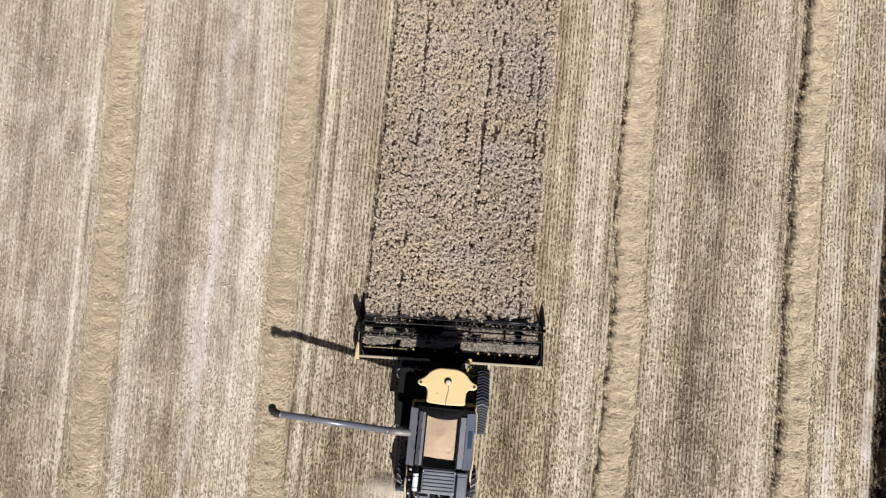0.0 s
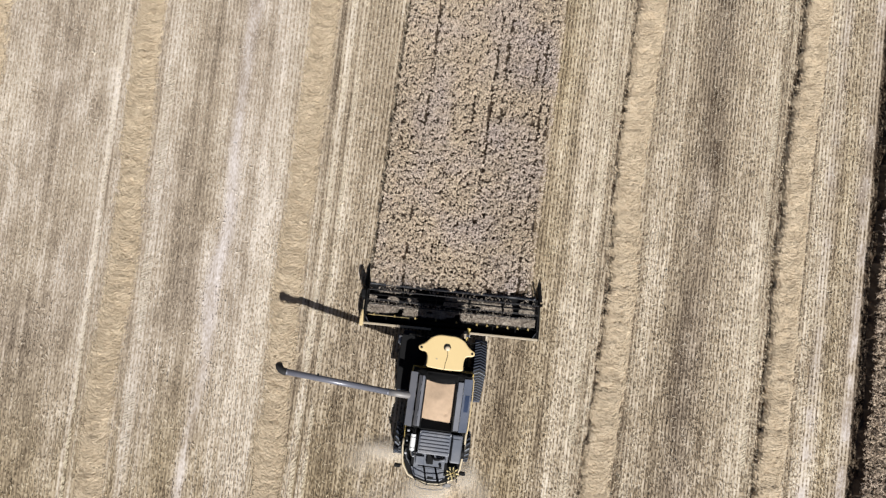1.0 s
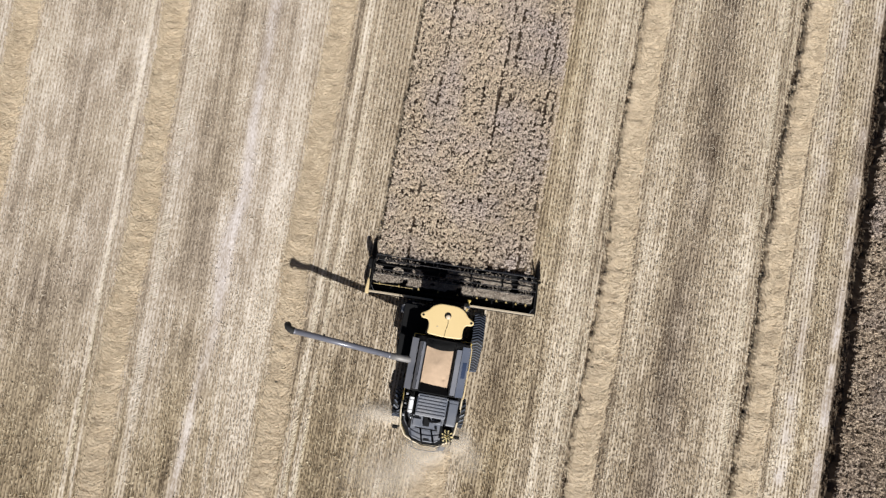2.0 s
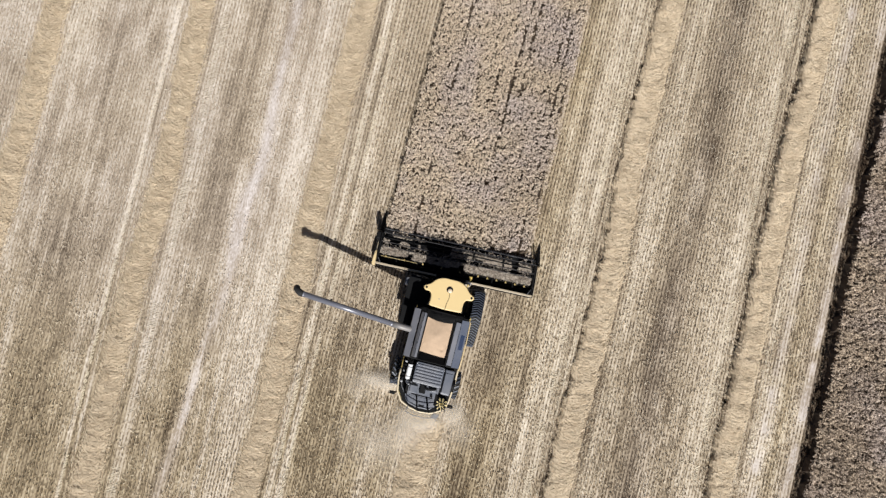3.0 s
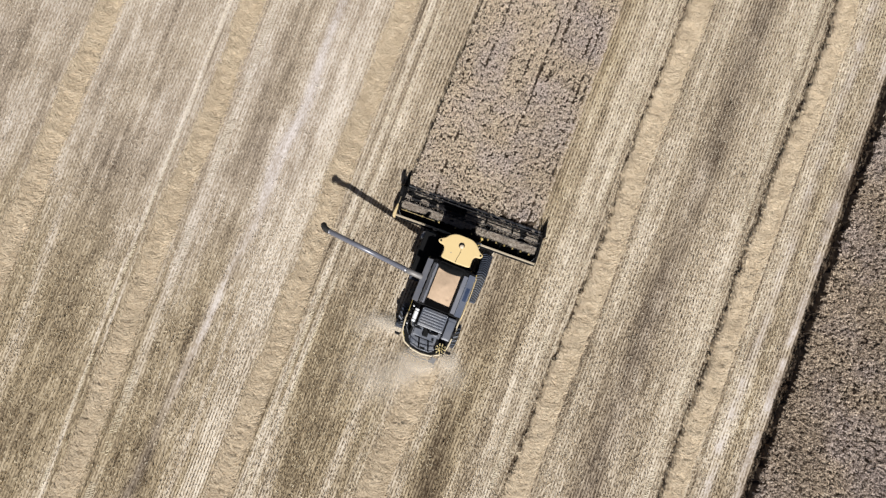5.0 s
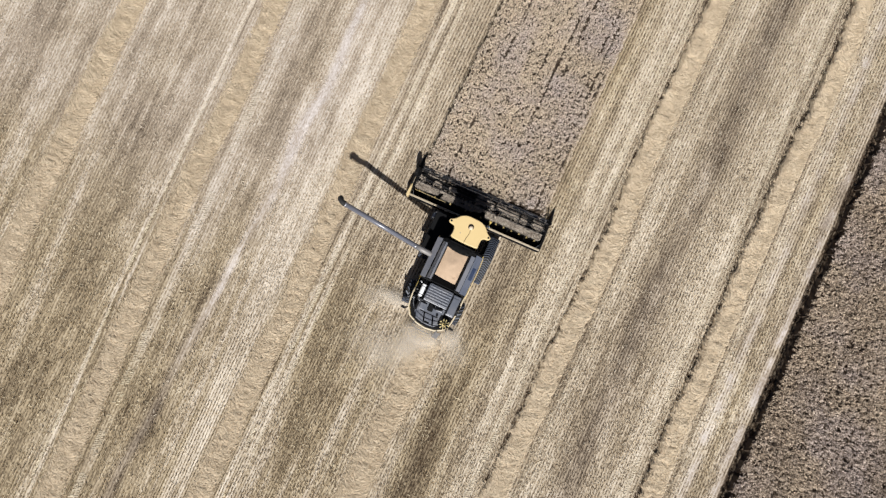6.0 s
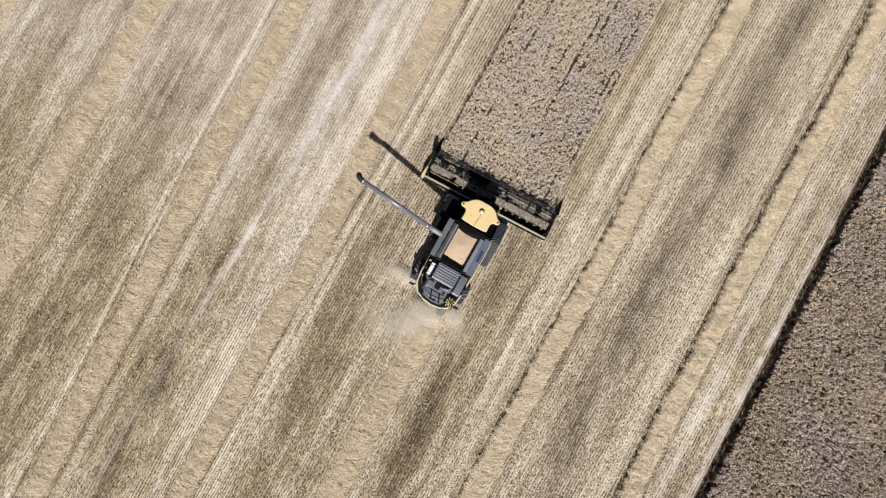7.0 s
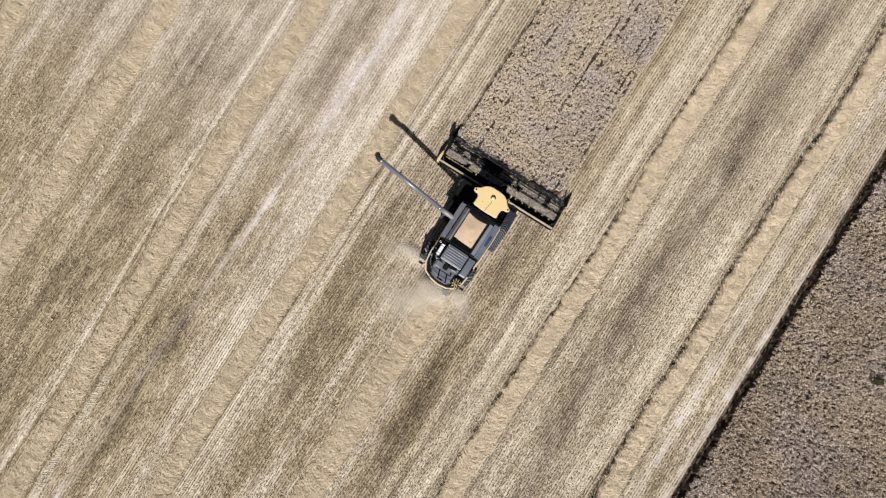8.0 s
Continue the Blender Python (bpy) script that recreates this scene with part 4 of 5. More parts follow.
    lampbar = rail("lamp_bracket", h, [(0.86, 0.2, 2.3), (1.0, 0.55, 2.3), (1.05, 0.95, 2.25)], 0.035, M_TRIM)
    for y, z in ((0.62, 2.36), (0.95, 2.3)):
        part("work_lamp", boxed(0.93, 1.11, y - 0.06, y + 0.06, z - 0.07, z + 0.07, bevel=0.02), M_WHITE if y < 0.7 else M_TRIM, lampbar)
    # feeder house down to the header
    bm = bmesh.new()
    vs = [bm.verts.new(v) for v in ((-0.72, -0.2, 0.9), (0.72, -0.2, 0.9), (0.72, -0.2, 1.75), (-0.72, -0.2, 1.75), (-0.72, 0.68, 0.35), (0.72, 0.68, 0.35), (0.72, 0.68, 1.05), (-0.72, 0.68, 1.05))]
    for f in ((0, 1, 2, 3), (4, 5, 6, 7), (0, 1, 5, 4), (1, 2, 6, 5), (2, 3, 7, 6), (3, 0, 4, 7)):
        bm.faces.new([vs[i] for i in f])
    part("feeder_house", bm, M_BLACK, h, "black feeder house")
    # ----- grain tank
    tank = part("grain_tank", boxed(-1.42, 1.42, -4.05, -1.2, 2.6, 3.25, bevel=0.04), M_BLACK, h, "black grain tank")
    for name, c in (("tank_wall", (-0.82, -0.77, -4.0, -1.3, 3.2, 3.72)), ("tank_wall", (0.70, 0.75, -4.0, -1.3, 3.2, 3.72)),
                    ("tank_wall", (-0.77, 0.70, -4.02, -3.97, 3.2, 3.70)), ("tank_wall", (-0.77, 0.70, -1.32, -1.27, 3.2, 3.70))):
        part(name, boxed(*c, bevel=0.008), M_BLACK, tank)
    # black rubber flaps fore and aft of the heap
    bm = bmesh.new()
    cols = 14
    rows_ = []
    for k in range(cols + 1):
        u = -1 + 2 * k / cols
        rows_.append([bm.verts.new((u * 1.15, -1.22 - 0.02 * abs(u), 3.62 - 0.02 * u * u)), bm.verts.new((u * 1.05, -1.62 + 0.16 * u * u, 3.74 - 0.10 * u * u)), bm.verts.new((u * 0.9, -1.80 + 0.16 * u * u, 3.60 - 0.1 * u * u))])
    for r0, r1 in zip(rows_, rows_[1:]):
        for k in range(2):
            bm.faces.new((r0[k], r1[k], r1[k + 1], r0[k + 1]))
    bmesh.ops.solidify(bm, geom=list(bm.faces), thickness=0.02)
    part("front_flap", bm, M_BLACK, tank, "black curved front flap", smooth=True)
    part("rear_flap", plate([(-0.77, -3.98, 3.70), (0.72, -3.98, 3.70), (0.66, -3.62, 3.42), (-0.74, -3.55, 3.42)], 0.02), M_BLACK, tank)
    # grain heap: shallow mound with a dimple
    bm = bmesh.new()
    nx, ny = 24, 30
    grid = []
    for j in range(ny + 1):
        row = []
        for i in range(nx + 1):
            u, v = i / nx, j / ny
            x, y = -0.79 + 1.48 * u, -3.72 + 2.05 * v
            z = 3.40 + 0.14 * math.sin(math.pi * u) * math.sin(math.pi * v) + 0.02 * noise.noise((x * 3, y * 3, 0)) + 0.008 * noise.noise((x * 14, y * 14, 3))
            d = math.hypot(x - 0.36, y + 3.22)
            z -= 0.10 * math.exp(-(d / 0.07) ** 2) - 0.03 * math.exp(-(d / 0.14) ** 2)
            z += 0.04 * math.exp(-((x + 0.05) ** 2 + (y + 2.6) ** 2) / 0.12)
            row.append(bm.verts.new((x, y, z)))
        grid.append(row)
    for j in range(ny):
        for i in range(nx):
            bm.faces.new((grid[j][i], grid[j][i + 1], grid[j + 1][i + 1], grid[j + 1][i]))
    part("grain", bm, M_GRAIN, tank, "heap of tan threshed grain", smooth=True)
    # folded lids: two long leaves on the left, one broad leaf on the right
    def lid(x0, z0, x1, z1, y0, y1, mat, label):
        leaf = part("tank_lid", plate([(x0, y0, z0), (x1, y0, z1), (x1, y1, z1), (x0, y1, z0)], 0.035), mat, tank, label)
        for y in (y0 + 0.25 * (y1 - y0), y0 + 0.75 * (y1 - y0)):
            part("hinge", tubed((x1, y - 0.12, z1 + 0.005), (x1, y + 0.12, z1 + 0.005), 0.022, n=8), M_STEEL, leaf)
        return leaf
    lid(-1.55, 3.44, -1.22, 3.68, -3.98, -1.38, M_LID, "pale grey folded tank lid")
    lid(-1.14, 3.52, -1.0, 3.74, -3.92, -1.5, M_LID, "pale grey folded tank lid")
    lid(-0.97, 3.72, -0.83, 3.62, -3.92, -1.5, M_LID, "pale grey folded tank lid")
    lid(1.48, 3.40, 1.06, 3.66, -3.98, -1.42, M_BLUE, "blue-grey glossy folded tank lid")
    lid(1.04, 3.67, 0.78, 3.74, -3.92, -1.6, M_LID, "pale grey tank lid leaf")
    part("lid_patch", plate([(1.40, -3.0, 3.46), (1.18, -3.0, 3.60), (1.18, -2.2, 3.60), (1.40, -2.2, 3.46)], 0.012), M_NAVY, tank, "dark blue patch on the tank lid")
    for s in (-1, 1):
        part("corner_gusset", plate([(s * 0.9, -1.30, 3.62), (s * 1.45, -1.30, 3.40), (s * 1.45, -1.55, 3.40), (s * 0.95, -1.5, 3.66)], 0.03), M_BLACK, tank)
    # ----- unloading auger, swung out
    elbow = part("auger_elbow", pipe([(-1.2, -2.56, 2.9), (-1.35, -2.56, 3.25), (-1.62, -2.55, 3.45), (-2.0, -2.54, 3.52), (-2.5, -2.52, 3.58)], 0.17, 16), M_STEELGREY, h, "dull grey auger elbow", smooth=True)
    auger = part("unloading_auger", tubed((-2.45, -2.52, 3.58), (-7.5, -2.12, 4.40), 0.15, n=24), M_TUBE, h, "long blue-grey unloading auger swung out sideways", smooth=True)
    for t in (0.02, 0.97):
        c = Vector((-2.45, -2.52, 3.58)).lerp(Vector((-7.5, -2.12, 4.40)), t)
        d = Vector((-5.05, 0.40, 0.82)).normalized() * 0.03
        part("flange", tubed(c - d, c + d, 0.157, n=24), M_TUBE, auger, smooth=False)
    part("spout", pipe([(-7.38, -2.13, 4.385), (-7.5, -2.12, 4.40), (-7.64, -2.06, 4.38), (-7.74, -1.97, 4.30), (-7.80, -1.90, 4.12)], 0.175, 16), M_RUBBER, auger, "black rubber auger spout", smooth=True)
    part("auger_lamp", boxed(-5.95, -5.85, -2.12, -2.02, 4.22, 4.34, bevel=0.015), M_BLACK, auger)
    # ----- engine deck
    deck = part("engine_hood", boxed(-0.75, 0.80, -5.22, -4.10, 2.68, 3.42, bevel=0.05), M_GREY, h, "dark grey ribbed engine hood")
    for k in range(6):
        y = -4.26 - 0.165 * k
        part("rib", boxed(-0.69, 0.74, y - 0.045, y + 0.045, 3.415, 3.465, bevel=0.015), M_GREY, deck)
    cool = part("cooling_box", boxed(0.84, 1.36, -5.5, -4.15, 2.68, 3.38, bevel=0.07), M_GREY, h, "dark grey cooling box")
    part("cooling_lid", boxed(0.90, 1.30, -5.4, -4.35, 3.375, 3.41, bevel=0.012), M_GREY, cool)
    part("lid_gap", boxed(0.86, 0.89, -5.4, -4.3, 3.37, 3.392), M_BLACK, cool)
    part("intake_drum", tubed((1.34, -4.95, 3.0), (1.52, -4.95, 3.0), 0.34, n=28), M_BLACK, cool, "round black air intake drum")
    muf = part("muffler", tubed((-1.03, -4.36, 3.34), (-1.03, -5.14, 3.34), 0.125, n=22), M_WHITE, h, "white cylindrical exhaust muffler", smooth=False)
    for y in (-4.5, -5.0):
        part("muffler_strap", tubed((-1.03, y - 0.02, 3.34), (-1.03, y + 0.02, 3.34), 0.131, n=22), M_STEEL, muf)
    part("exhaust_pipe", pipe([(-1.03, -5.1, 3.34), (-1.03, -5.26, 3.36), (-0.98, -5.34, 3.42), (-0.9, -5.36, 3.55)], 0.06, 12), M_STEEL, muf, smooth=True)
    part("intake_pipe", pipe([(-1.03, -4.4, 3.34), (-1.05, -4.2, 3.3), (-1.2, -4.1, 3.15), (-1.25, -4.1, 2.9)], 0.07, 12), M_BLACK, muf, smooth=True)
    # small machinery beside the muffler
    r = random.Random(5)
    for k in range(9):
        y = -4.25 - 0.18 * k
        part("engine_fitting", boxed(-1.36, -1.36 + r.uniform(0.08, 0.2), y - r.uniform(0.04, 0.08), y + 0.03, 2.69, 2.8 + r.uniform(0.0, 0.35), bevel=0.015), M_BLACK if k % 3 else M_STEEL, h)
    rail("hose", h, [(-1.2, -4.3, 2.9), (-1.24, -4.7, 3.0), (-1.15, -5.2, 2.95), (-0.9, -5.5, 2.9)], 0.03)
    rail("hose", h, [(-0.8, -4.3, 3.2), (-0.86, -4.8, 3.3), (-0.84, -5.3, 3.1), (-0.7, -5.6, 2.95)], 0.028)
    rail("hose", h, [(-1.3, -5.2, 2.8), (-1.22, -5.6, 2.86), (-1.0, -5.9, 2.85), (-0.7, -6.1, 2.82)], 0.03, M_STEEL)
    # tail deck with plates, engine blocks and guard rails
    tail = part("tail_deck", slab([(-0.95, -5.25), (-0.98, -6.0), (-0.75, -6.38), (-0.2, -6.52), (0.5, -6.5), (0.75, -6.3), (0.8, -5.25)], 2.69, 3.02, 0.03), M_GREY, h, "grey tail deck plates")
    for k in range(5):
        x = -0.72 + 0.3 * k
        part("deck_plate", boxed(x, x + 0.27, -6.30, -5.95, 3.015, 3.04, bevel=0.008), M_GREY, tail)
    part("engine_block", boxed(-0.25, 0.08, -5.72, -5.24, 3.01, 3.22, bevel=0.04), M_BLACK, tail)
    part("engine_block", boxed(0.22, 0.66, -5.5, -5.3, 3.01, 3.3, bevel=0.04), M_GREY, tail)
    part("engine_block", boxed(-0.78, -0.36, -5.8, -5.4, 3.01, 3.14, bevel=0.03), M_GREY, tail)
    part("air_pipe", pipe([(0.0, -5.3, 3.3), (0.15, -5.42, 3.35), (0.35, -5.4, 3.36), (0.6, -5.3, 3.33)], 0.07, 12), M_BLACK, tail, smooth=True)
    for x, lean in ((-0.32, 0.14), (0.24, 0.16)):
        rail("guard_post", tail, [(x, -5.9, 3.02), (x + lean * 0.5, -6.15, 3.35), (x + lean, -6.42, 3.7)], 0.045)
    guard = rail("guard_rail", h, [(-1.0, -5.7, 3.55), (-0.95, -6.1, 3.56), (-0.7, -6.42, 3.56), (-0.1, -6.6, 3.56), (0.5, -6.56, 3.56), (0.85, -6.42, 3.55)], 0.025)
    rail("guard_rail", h, [(-1.0, -5.7, 3.2), (-0.95, -6.1, 3.2), (-0.7, -6.42, 3.2), (-0.1, -6.6, 3.2), (0.5, -6.56, 3.2), (0.85, -6.42, 3.2)], 0.02)
    for x, y in ((-1.0, -5.7), (-0.7, -6.42), (-0.1, -6.6), (0.5, -6.56), (0.85, -6.42)):
        rail("rail_post", guard, [(x, y, 2.62), (x, y, 3.56)], 0.022)
    rail("tail_guard", h, [(-0.62, -6.6, 2.75), (-0.66, -6.9, 2.72), (-0.3, -7.0, 2.72), (0.4, -7.0, 2.72), (0.8, -6.9, 2.72), (0.85, -6.6, 2.75)], 0.022, M_STEELGREY)
    # yellow finned wheel at the tail corner
    fan = part("finned_wheel", tubed((1.08, -6.05, 2.9), (1.08, -6.05, 2.98), 0.3, n=28), M_BLACK, h, "yellow finned wheel behind black bars")
    for k in range(9):
        a = 2 * math.pi * k / 9
        b = boxed(0.06, 0.33, -0.038, 0.038, 0.0, 0.035, bevel=0.01)
        part("fin", shifted(b, Matrix.Translation((1.08, -6.05, 2.985)) @ Matrix.Rotation(a, 4, "Z")), M_FIN, fan)
    part("hub", tubed((1.08, -6.05, 2.98), (1.08, -6.05, 3.06), 0.075, n=16), M_TRIM, fan)
    for k in (-1, 0, 1):
        rail("guard_bar", fan, [(1.08 + 0.16 * k - 0.12, -5.68, 3.12), (1.08 + 0.16 * k, -6.05, 3.2), (1.08 + 0.16 * k + 0.1, -6.42, 3.12)], 0.018)
    for (xa, ya), (xb, yb) in (((0.78, -5.78), (1.36, -6.30)), ((0.80, -6.28), (1.34, -5.82)), ((0.74, -6.02), (1.42, -6.10))):
        rail("guard_bar", fan, [(xa, ya, 3.13), ((xa + xb) / 2 + 0.03, (ya + yb) / 2, 3.21), (xb, yb, 3.13)], 0.016)
    # tail lamps on arms, spreader and ladder below the tail
    for s in (-1, 1):
        arm = rail("tail_lamp_arm", h, [(s * 1.35, -6.0, 2.3), (s * 1.5, -6.12, 2.3), (s * 1.6, -6.15, 2.28)], 0.04)
        part("tail_lamp", boxed(s * 1.62 - 0.15, s * 1.62 + 0.15, -6.22, -6.06, 2.1, 2.4, bevel=0.03), M_BLACK, arm)
    part("straw_hood", slab([(-0.9, -6.0), (-0.9, -6.6), (-0.55, -6.74), (0.65, -6.74), (0.95, -6.6), (0.95, -6.0)], 1.15, 1.3, 0.03), M_BLACK, h, "black straw discharge hood")
    rear_ladder = rail("rear_ladder", h, [(0.78, -6.72, 2.6), (0.8, -7.1, 1.2)], 0.03, M_STEELGREY)
    rail("ladder_rail", rear_ladder, [(1.1, -6.66, 2.6), (1.12, -7.04, 1.2)], 0.03, M_STEELGREY)
    for k in range(4):
        z, y = 1.35 + 0.34 * k, -7.02 + 0.093 * k
        part("ladder_step", boxed(0.8, 1.12, y - 0.08, y + 0.04, z, z + 0.03), M_STEELGREY, rear_ladder)
    part("corner_guard", pipe([(1.12, -1.2, 2.95), (1.42, -1.27, 2.95), (1.56, -1.5, 2.95), (1.59, -2.4, 2.95), (1.58, -3.4, 2.93), (1.56, -4.1, 2.9)], 0.028, 8), M_YELLOW, h, "yellow corner guard rail", smooth=True)
    # dark slots, caps and latches on the tail deck
    for x0, x1, y0, y1, z in ((-0.98, -0.84, -5.95, -5.3, 3.03), (0.66, 0.8, -6.2, -5.6, 3.05), (-0.62, 0.55, -5.90, -5.84, 3.03), (-0.1, 0.2, -6.44, -6.34, 3.05), (-0.72, -0.5, -5.36, -5.28, 3.06)):
        part("deck_slot", boxed(x0, x1, y0, y1, 3.0, z, bevel=0.006), M_BLACK, tail)
    for x, y in ((0.45, -5.75), (-0.55, -5.6), (0.62, -5.42)):
        part("filler_cap", tubed((x, y, 3.0), (x, y, 3.12), 0.07, n=16), M_BLACK, tail)
    for x, y in ((-0.70, -4.2), (-0.70, -5.1), (0.76, -4.2), (0.76, -5.1)):
        part("latch", boxed(x - 0.025, x + 0.025, y - 0.05, y + 0.05, 3.41, 3.45, bevel=0.006), M_STEEL, deck)
    part("rear_axle", boxed(-1.4, 1.4, -5.15, -4.95, 0.6, 0.85, bevel=0.03), M_BLACK, h)
    part("front_axle", boxed(-1.6, 1.6, -1.22, -0.98, 1.05, 1.3, bevel=0.03), M_BLACK, h)
    for s in (-1, 1):
        make_track(h, s)
        make_tyre(h, s, -5.05, 0.74, 0.56)
        part("side_skirt", boxed(min(s * 1.5, s * 1.58), max(s * 1.5, s * 1.58), -4.4, -2.9, 1.2, 2.4, bevel=0.03), M_BLACK, h)
    return h


def make_header():
    """The cutting header: trough, cross auger, reel, end sheets and dividers."""
    hd = tagged(new("grain_header"), "wide black and cream grain header with a tined reel", "header")
    hd.matrix_basis = pose(0.03, 1.63, 0, 0, 0, 2.0)
    W = 4.58
    part("trough_floor", boxed(-W, W, -0.98, 1.05, 0.16, 0.22), M_BLACK, hd)
    part("back_sheet", boxed(-W, W, -1.0, -0.96, 0.2, 0.96), M_BLACK, hd)
    part("top_beam", boxed(-W, -1.0, -1.07, -0.95, 0.94, 1.08, bevel=0.025), M_BEAM, hd, "cream painted top beam")
    part("top_beam", boxed(1.0, W, -1.07, -0.95, 0.94, 1.08, bevel=0.025), M_BEAM, hd, "cream painted top beam")
    part("centre_frame", boxed(-1.0, 1.0, -1.06, -0.90, 0.94, 1.12, bevel=0.025), M_BLACK, hd)
    part("lower_beam", boxed(-W, W, -1.10, -1.0, 0.25, 0.4, bevel=0.02), M_BLACK, hd)
    auger = part("cross_auger", tubed((-W + 0.06, -0.72, 0.50), (W - 0.06, -0.72, 0.50), 0.15, n=20), M_BLACK, hd, "black cross auger with spiral flights", smooth=False)
    for s in (-1, 1):
        bm = bmesh.new()
        prev = None
        for k in range(0, 150):
            a = k * 0.42
            x = s * (W - 0.1 - k * 0.0245)
            ring = [bm.verts.new((x, -0.72 + rr * math.cos(a), 0.50 + rr * math.sin(a))) for rr in (0.14, 0.23)]
            if prev:
                bm.faces.new((prev[0], prev[1], ring[1], ring[0]))
            prev = ring
        bmesh.ops.solidify(bm, geom=list(bm.faces), thickness=0.012)
        part("flight", bm, M_BLACK, auger)
    for k in range(16):
        x = -4.05 + 0.54 * k
        if x < 1.0 and k % 2:
            continue
        part("finger_guide", shifted(slab([(-0.05, 0.0), (0.07, 0.0), (0.04, 0.06), (0.015, 0.12), (-0.02, 0.12), (-0.035, 0.05)], 0.0, 0.05, 0.01), Matrix.Translation((x, -0.58, 0.80))), M_GUIDE, hd, "yellow finger guide")
    rail("yellow_bar", hd, [(-4.35, -0.55, 0.8), (-3.3, -0.55, 0.8), (-2.2, -0.55, 0.8)], 0.016, M_GUIDE)
    rail("guide_bar", hd, [(-W + 0.1, -0.50, 0.79), (0, -0.50, 0.79), (W - 0.1, -0.50, 0.79)], 0.02)
    knife = part("knife_bar", boxed(-W, W, 1.02, 1.12, 0.14, 0.2), M_STEEL, hd)
    finger = bpy.data.meshes.new("knife_finger")
    b = bmesh.new()
    bmesh.ops.create_cone(b, cap_ends=True, segments=6, radius1=0.022, radius2=0.004, depth=0.14, matrix=Matrix.Translation((0, 0.07, 0)) @ Matrix.Rotation(radians(-90), 4, "X"))
    b.to_mesh(finger)
    b.free()
    finger.materials.append(M_STEEL)
    for k in range(90):
        ob = new("knife_finger", finger)
        ob.parent = knife
        ob.location = (-4.5 + 0.101 * k, 1.1, 0.17)
    # reel
    cy, cz, rr = 0.52, 1.02, 0.5
    reel = part("reel", tubed((-W + 0.12, cy, cz), (W - 0.12, cy, cz), 0.042, n=16), M_BLACK, hd, "black tined pick-up reel")
    tine = bpy.data.meshes.new("tine")
    b = bmesh.new()
    tube(b, (0, 0, 0), (0, -0.03, -0.24), 0.006, 0.004, n=5)
    b.to_mesh(tine)
    b.free()
    tine.materials.append(M_BLACK)
    for k in range(6):
        a = radians(4 + 60 * k)
        y, z = cy + rr * math.cos(a), cz + rr * math.sin(a)
        bat = part("bat", tubed((-W + 0.16, y, z), (W - 0.16, y, z), 0.021, n=10), M_REEL, reel)
        for j in range(44):
            ob = new("tine", tine)
            ob.parent = reel
            ob.location = (-4.35 + 0.2025 * j, y, z)
    for x in (-4.4, -2.62, -0.88, 0.88, 2.62, 4.4):
        for k in range(6):
            a = radians(4 + 60 * k)
            part("spider_arm", tubed((x, cy, cz), (x, cy + rr * math.cos(a), cz + rr * math.sin(a)), 0.026, n=8), M_BLACK, reel)
        part("spider_disc", tubed((x - 0.012, cy, cz), (x + 0.012, cy, cz), 0.17, n=20), M_BLACK, reel)
    for s in (-1, 1):
        part("reel_arm", plate([(s * (W - 0.06), -0.95, 1.12), (s * (W - 0.13), -0.95, 1.12), (s * (W - 0.13), 0.72, 1.16), (s * (W - 0.06), 0.72, 1.16)], 0.1), M_BLACK, hd)
        side = [(-1.06, 0.15), (-1.06, 1.02), (-0.5, 0.98), (0.3, 0.72), (1.1, 0.5), (1.75, 0.22), (1.7, 0.12), (1.0, 0.12)]
        bm = bmesh.new()
        for x in (s * (W - 0.01), s * (W + 0.05)):
            bm.faces.new([bm.verts.new((x, y, z)) for y, z in side])
        fs = list(bm.faces)
        n = len(side)
        a, c = list(fs[0].verts), list(fs[1].verts)
        for i in range(n):
            bm.faces.new((a[i], a[(i + 1) % n], c[(i + 1) % n], c[i]))
        end = part("end_sheet", bm, M_BLACK, hd, "dark header end sheet")
        part("divider", tubed((s * (W + 0.02), 1.0, 0.3), (s * (W + 0.02), 2.05, 0.14), 0.17, 0.03, n=12), M_BLACK, end, "pointed crop divider")
        rail("end_trim", end, [(s * (W + 0.06), -1.06, 1.02), (s * (W + 0.06), -0.4, 0.98), (s * (W + 0.06), 0.6, 0.66)], 0.022, M_BEAM)
        rail("brace", end, [(s * (W - 0.04), -0.55, 1.02), (s * (W - 0.32), -0.98, 1.1)], 0.02, M_STEEL)
    # yellow shield on the drive end, and the reel drive above it
    shield = part("end_shield", slab(smooth_loop([(-W - 0.16, -1.12), (-W + 0.02, -1.14), (-W + 0.02, -0.75), (-W - 0.02, -0.35), (-W - 0.10, -0.35), (-W - 0.15, -0.7)], 4), 0.35, 1.14, 0.04), M_YELLOW, hd, "yellow rounded drive shield")
    drive = part("reel_drive", tubed((-W - 0.12, cy, cz + 0.02), (-W + 0.02, cy, cz + 0.02), 0.34, n=24), M_BLACK, hd, "black reel drive housing")
    part("drive_post", boxed(-W - 0.20, -W + 0.04, cy - 0.22, cy + 0.20, 1.1, 1.66, bevel=0.06), M_BLACK, drive)
    part("end_post", boxed(W - 0.05, W + 0.03, cy + 0.2, cy + 0.36, 0.6, 1.5, bevel=0.03), M_BLACK, hd)
    # lateral frame struts in the trough
    for x in (-3.4, -2.2, 2.2, 3.4):
        part("strut", boxed(x - 0.03, x + 0.03, -0.92, -0.5, 0.74, 0.8, bevel=0.01), M_BLACK, hd)
    # cut crop lying in the trough, between reel and auger
    n = 23000
    x = RNG.uniform(-4.4, 4.4, n)
    band = RNG.random(n) < 0.58
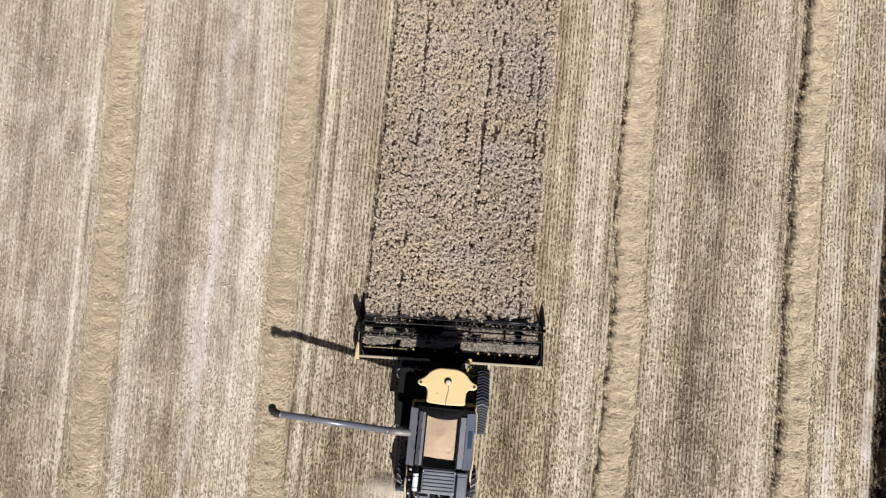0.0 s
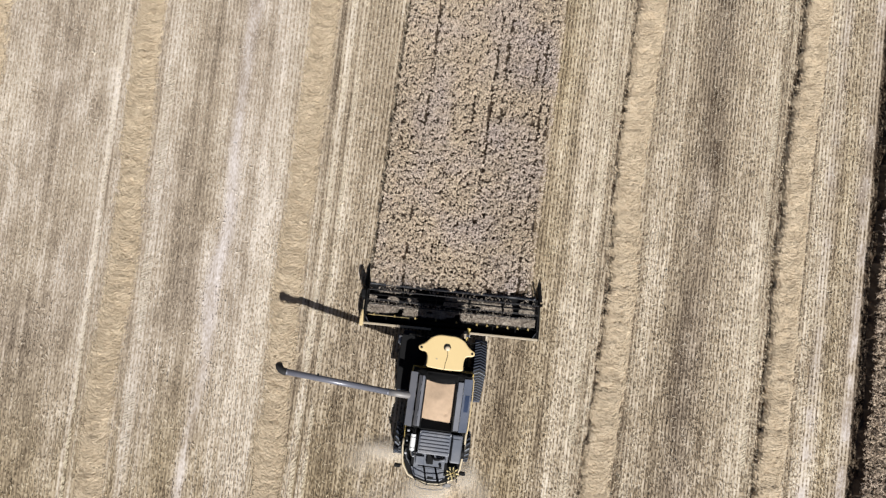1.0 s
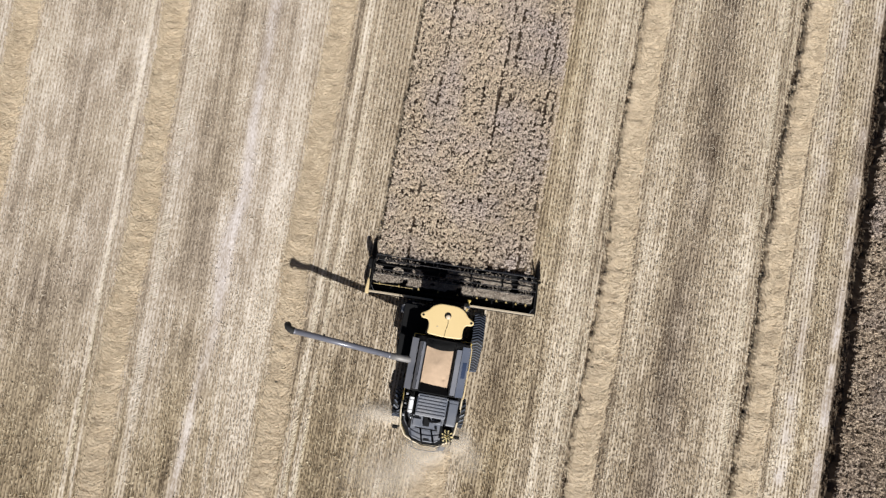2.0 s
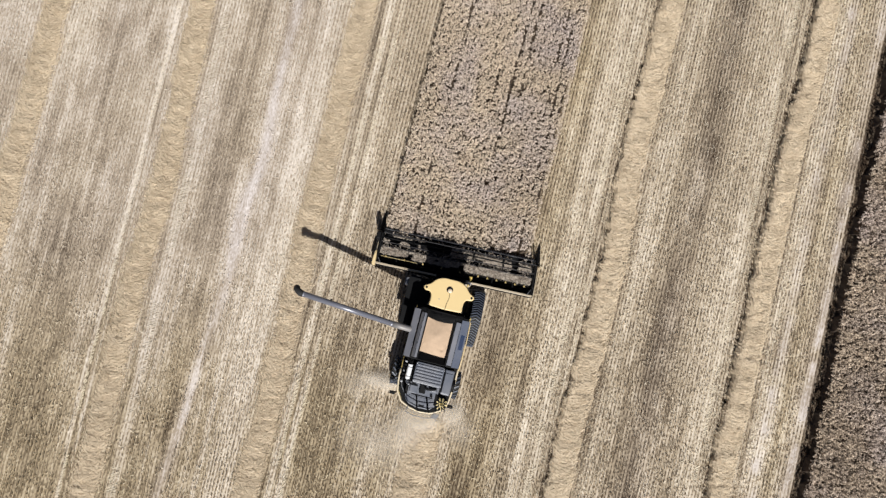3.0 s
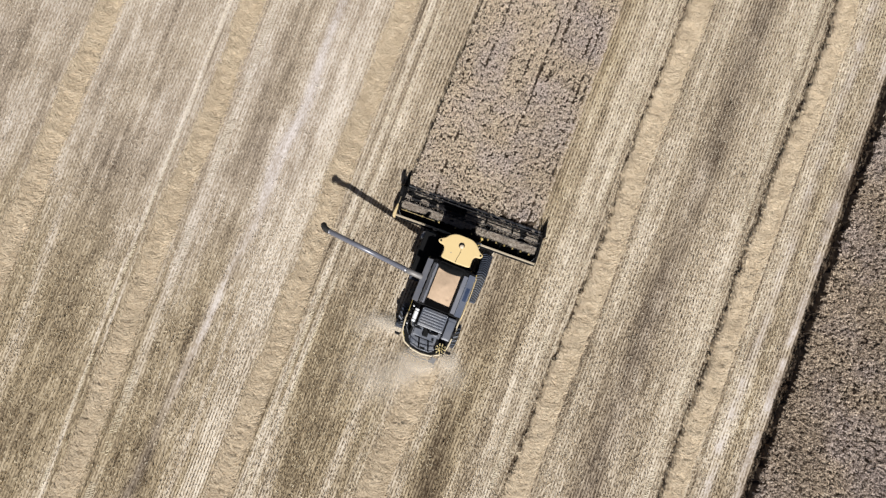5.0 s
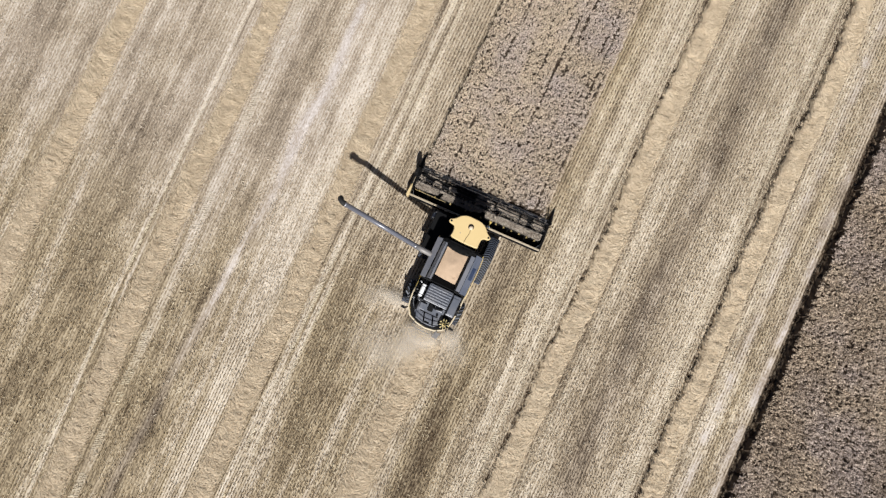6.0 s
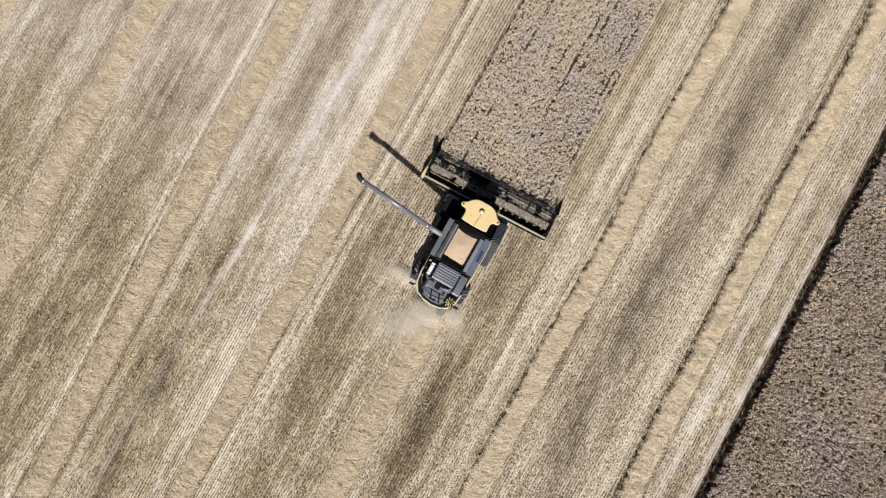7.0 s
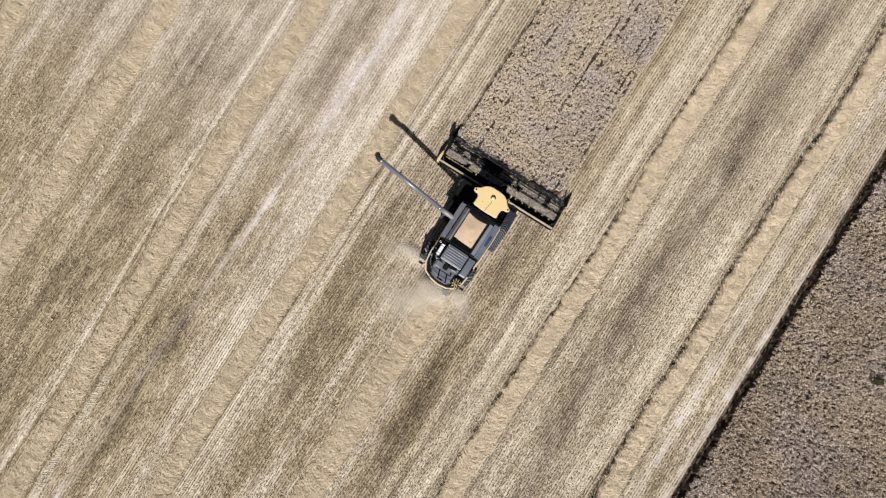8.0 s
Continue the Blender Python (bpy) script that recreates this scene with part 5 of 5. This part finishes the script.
    y = np.where(band, RNG.uniform(-0.38, 0.03, n) + RNG.normal(0, 0.03, n), RNG.normal(0.52, 0.15, n))
    z = np.where(band, 0.70, 0.66) + RNG.uniform(-0.12, 0.14, n)
    ok = wave_noise(x, y, 0.5, 81, 0.5) > np.where(band, -0.55, -0.25)
    x, y, z = x[ok], y[ok], z[ok]
    n = x.size
    a = RNG.normal(0, 1, (n, 3)) * np.array([1, 1, 0.35])
    a /= np.linalg.norm(a, axis=1, keepdims=True)
    b = np.cross(a, RNG.normal(0, 1, (n, 3)))
    b /= np.linalg.norm(b, axis=1, keepdims=True)
    c = np.stack([x, y, z], 1)
    la, lb = RNG.uniform(0.04, 0.11, n)[:, None], RNG.uniform(0.010, 0.024, n)[:, None]
    cut = quads("cut_crop", np.stack([c - a * la, c - b * lb, c + a * la, c + b * lb], 1), np.clip(RNG.normal(0.62, 0.2, n), 0, 1), M_CUT)
    cut.matrix_basis = hd.matrix_basis.copy()
    tagged(cut, "pale cut stalks lying in the header trough", "cut crop")
    return hd


make_harvester()
make_header()


# ---------------------------------------------------------------- chaff and dust thrown from the tail
def make_dust():
    puffs = ((0.1, -7.4, 0.7, 0.8, 0.45, 1.7), (-0.4, -8.3, 0.6, 0.8, 0.7, 0.5), (-2.4, -6.0, 0.25, 0.95, 0.32, 0.5), (1.9, -6.8, 0.25, 0.5, 0.45, 0.4),
             (-1.4, -9.4, 0.5, 1.1, 1.0, 0.4), (-2.9, -9.2, 0.5, 1.4, 1.2, 0.25), (-3.6, -6.6, 0.3, 0.9, 0.6, 0.15), (2.6, -7.6, 0.3, 0.8, 0.7, 0.15))
    out = []
    for x, y, z, sx, sy, s in puffs:
        n = int(48000 * s)
        c = np.stack([RNG.normal(x, sx * 0.6, n), RNG.normal(y, sy * 0.7, n), np.abs(RNG.normal(z, 0.25, n)) + 0.05], 1)
        out.append(c)
    c = np.concatenate(out)
    n = len(c)
    w = RNG.uniform(0, 2 * np.pi, n)
    a = np.stack([np.cos(w), np.sin(w), RNG.normal(0, 0.2, n)], 1)
    b = np.stack([-np.sin(w), np.cos(w), RNG.normal(0, 0.2, n)], 1)
    la = RNG.uniform(0.008, 0.015, n)[:, None]
    return tagged(quads("chaff_dust", np.stack([c - a * la, c - b * la, c + a * la, c + b * la], 1), np.full(n, 0.7), M_DUST), "pale chaff and dust drifting behind the harvester", "dust")


make_dust()
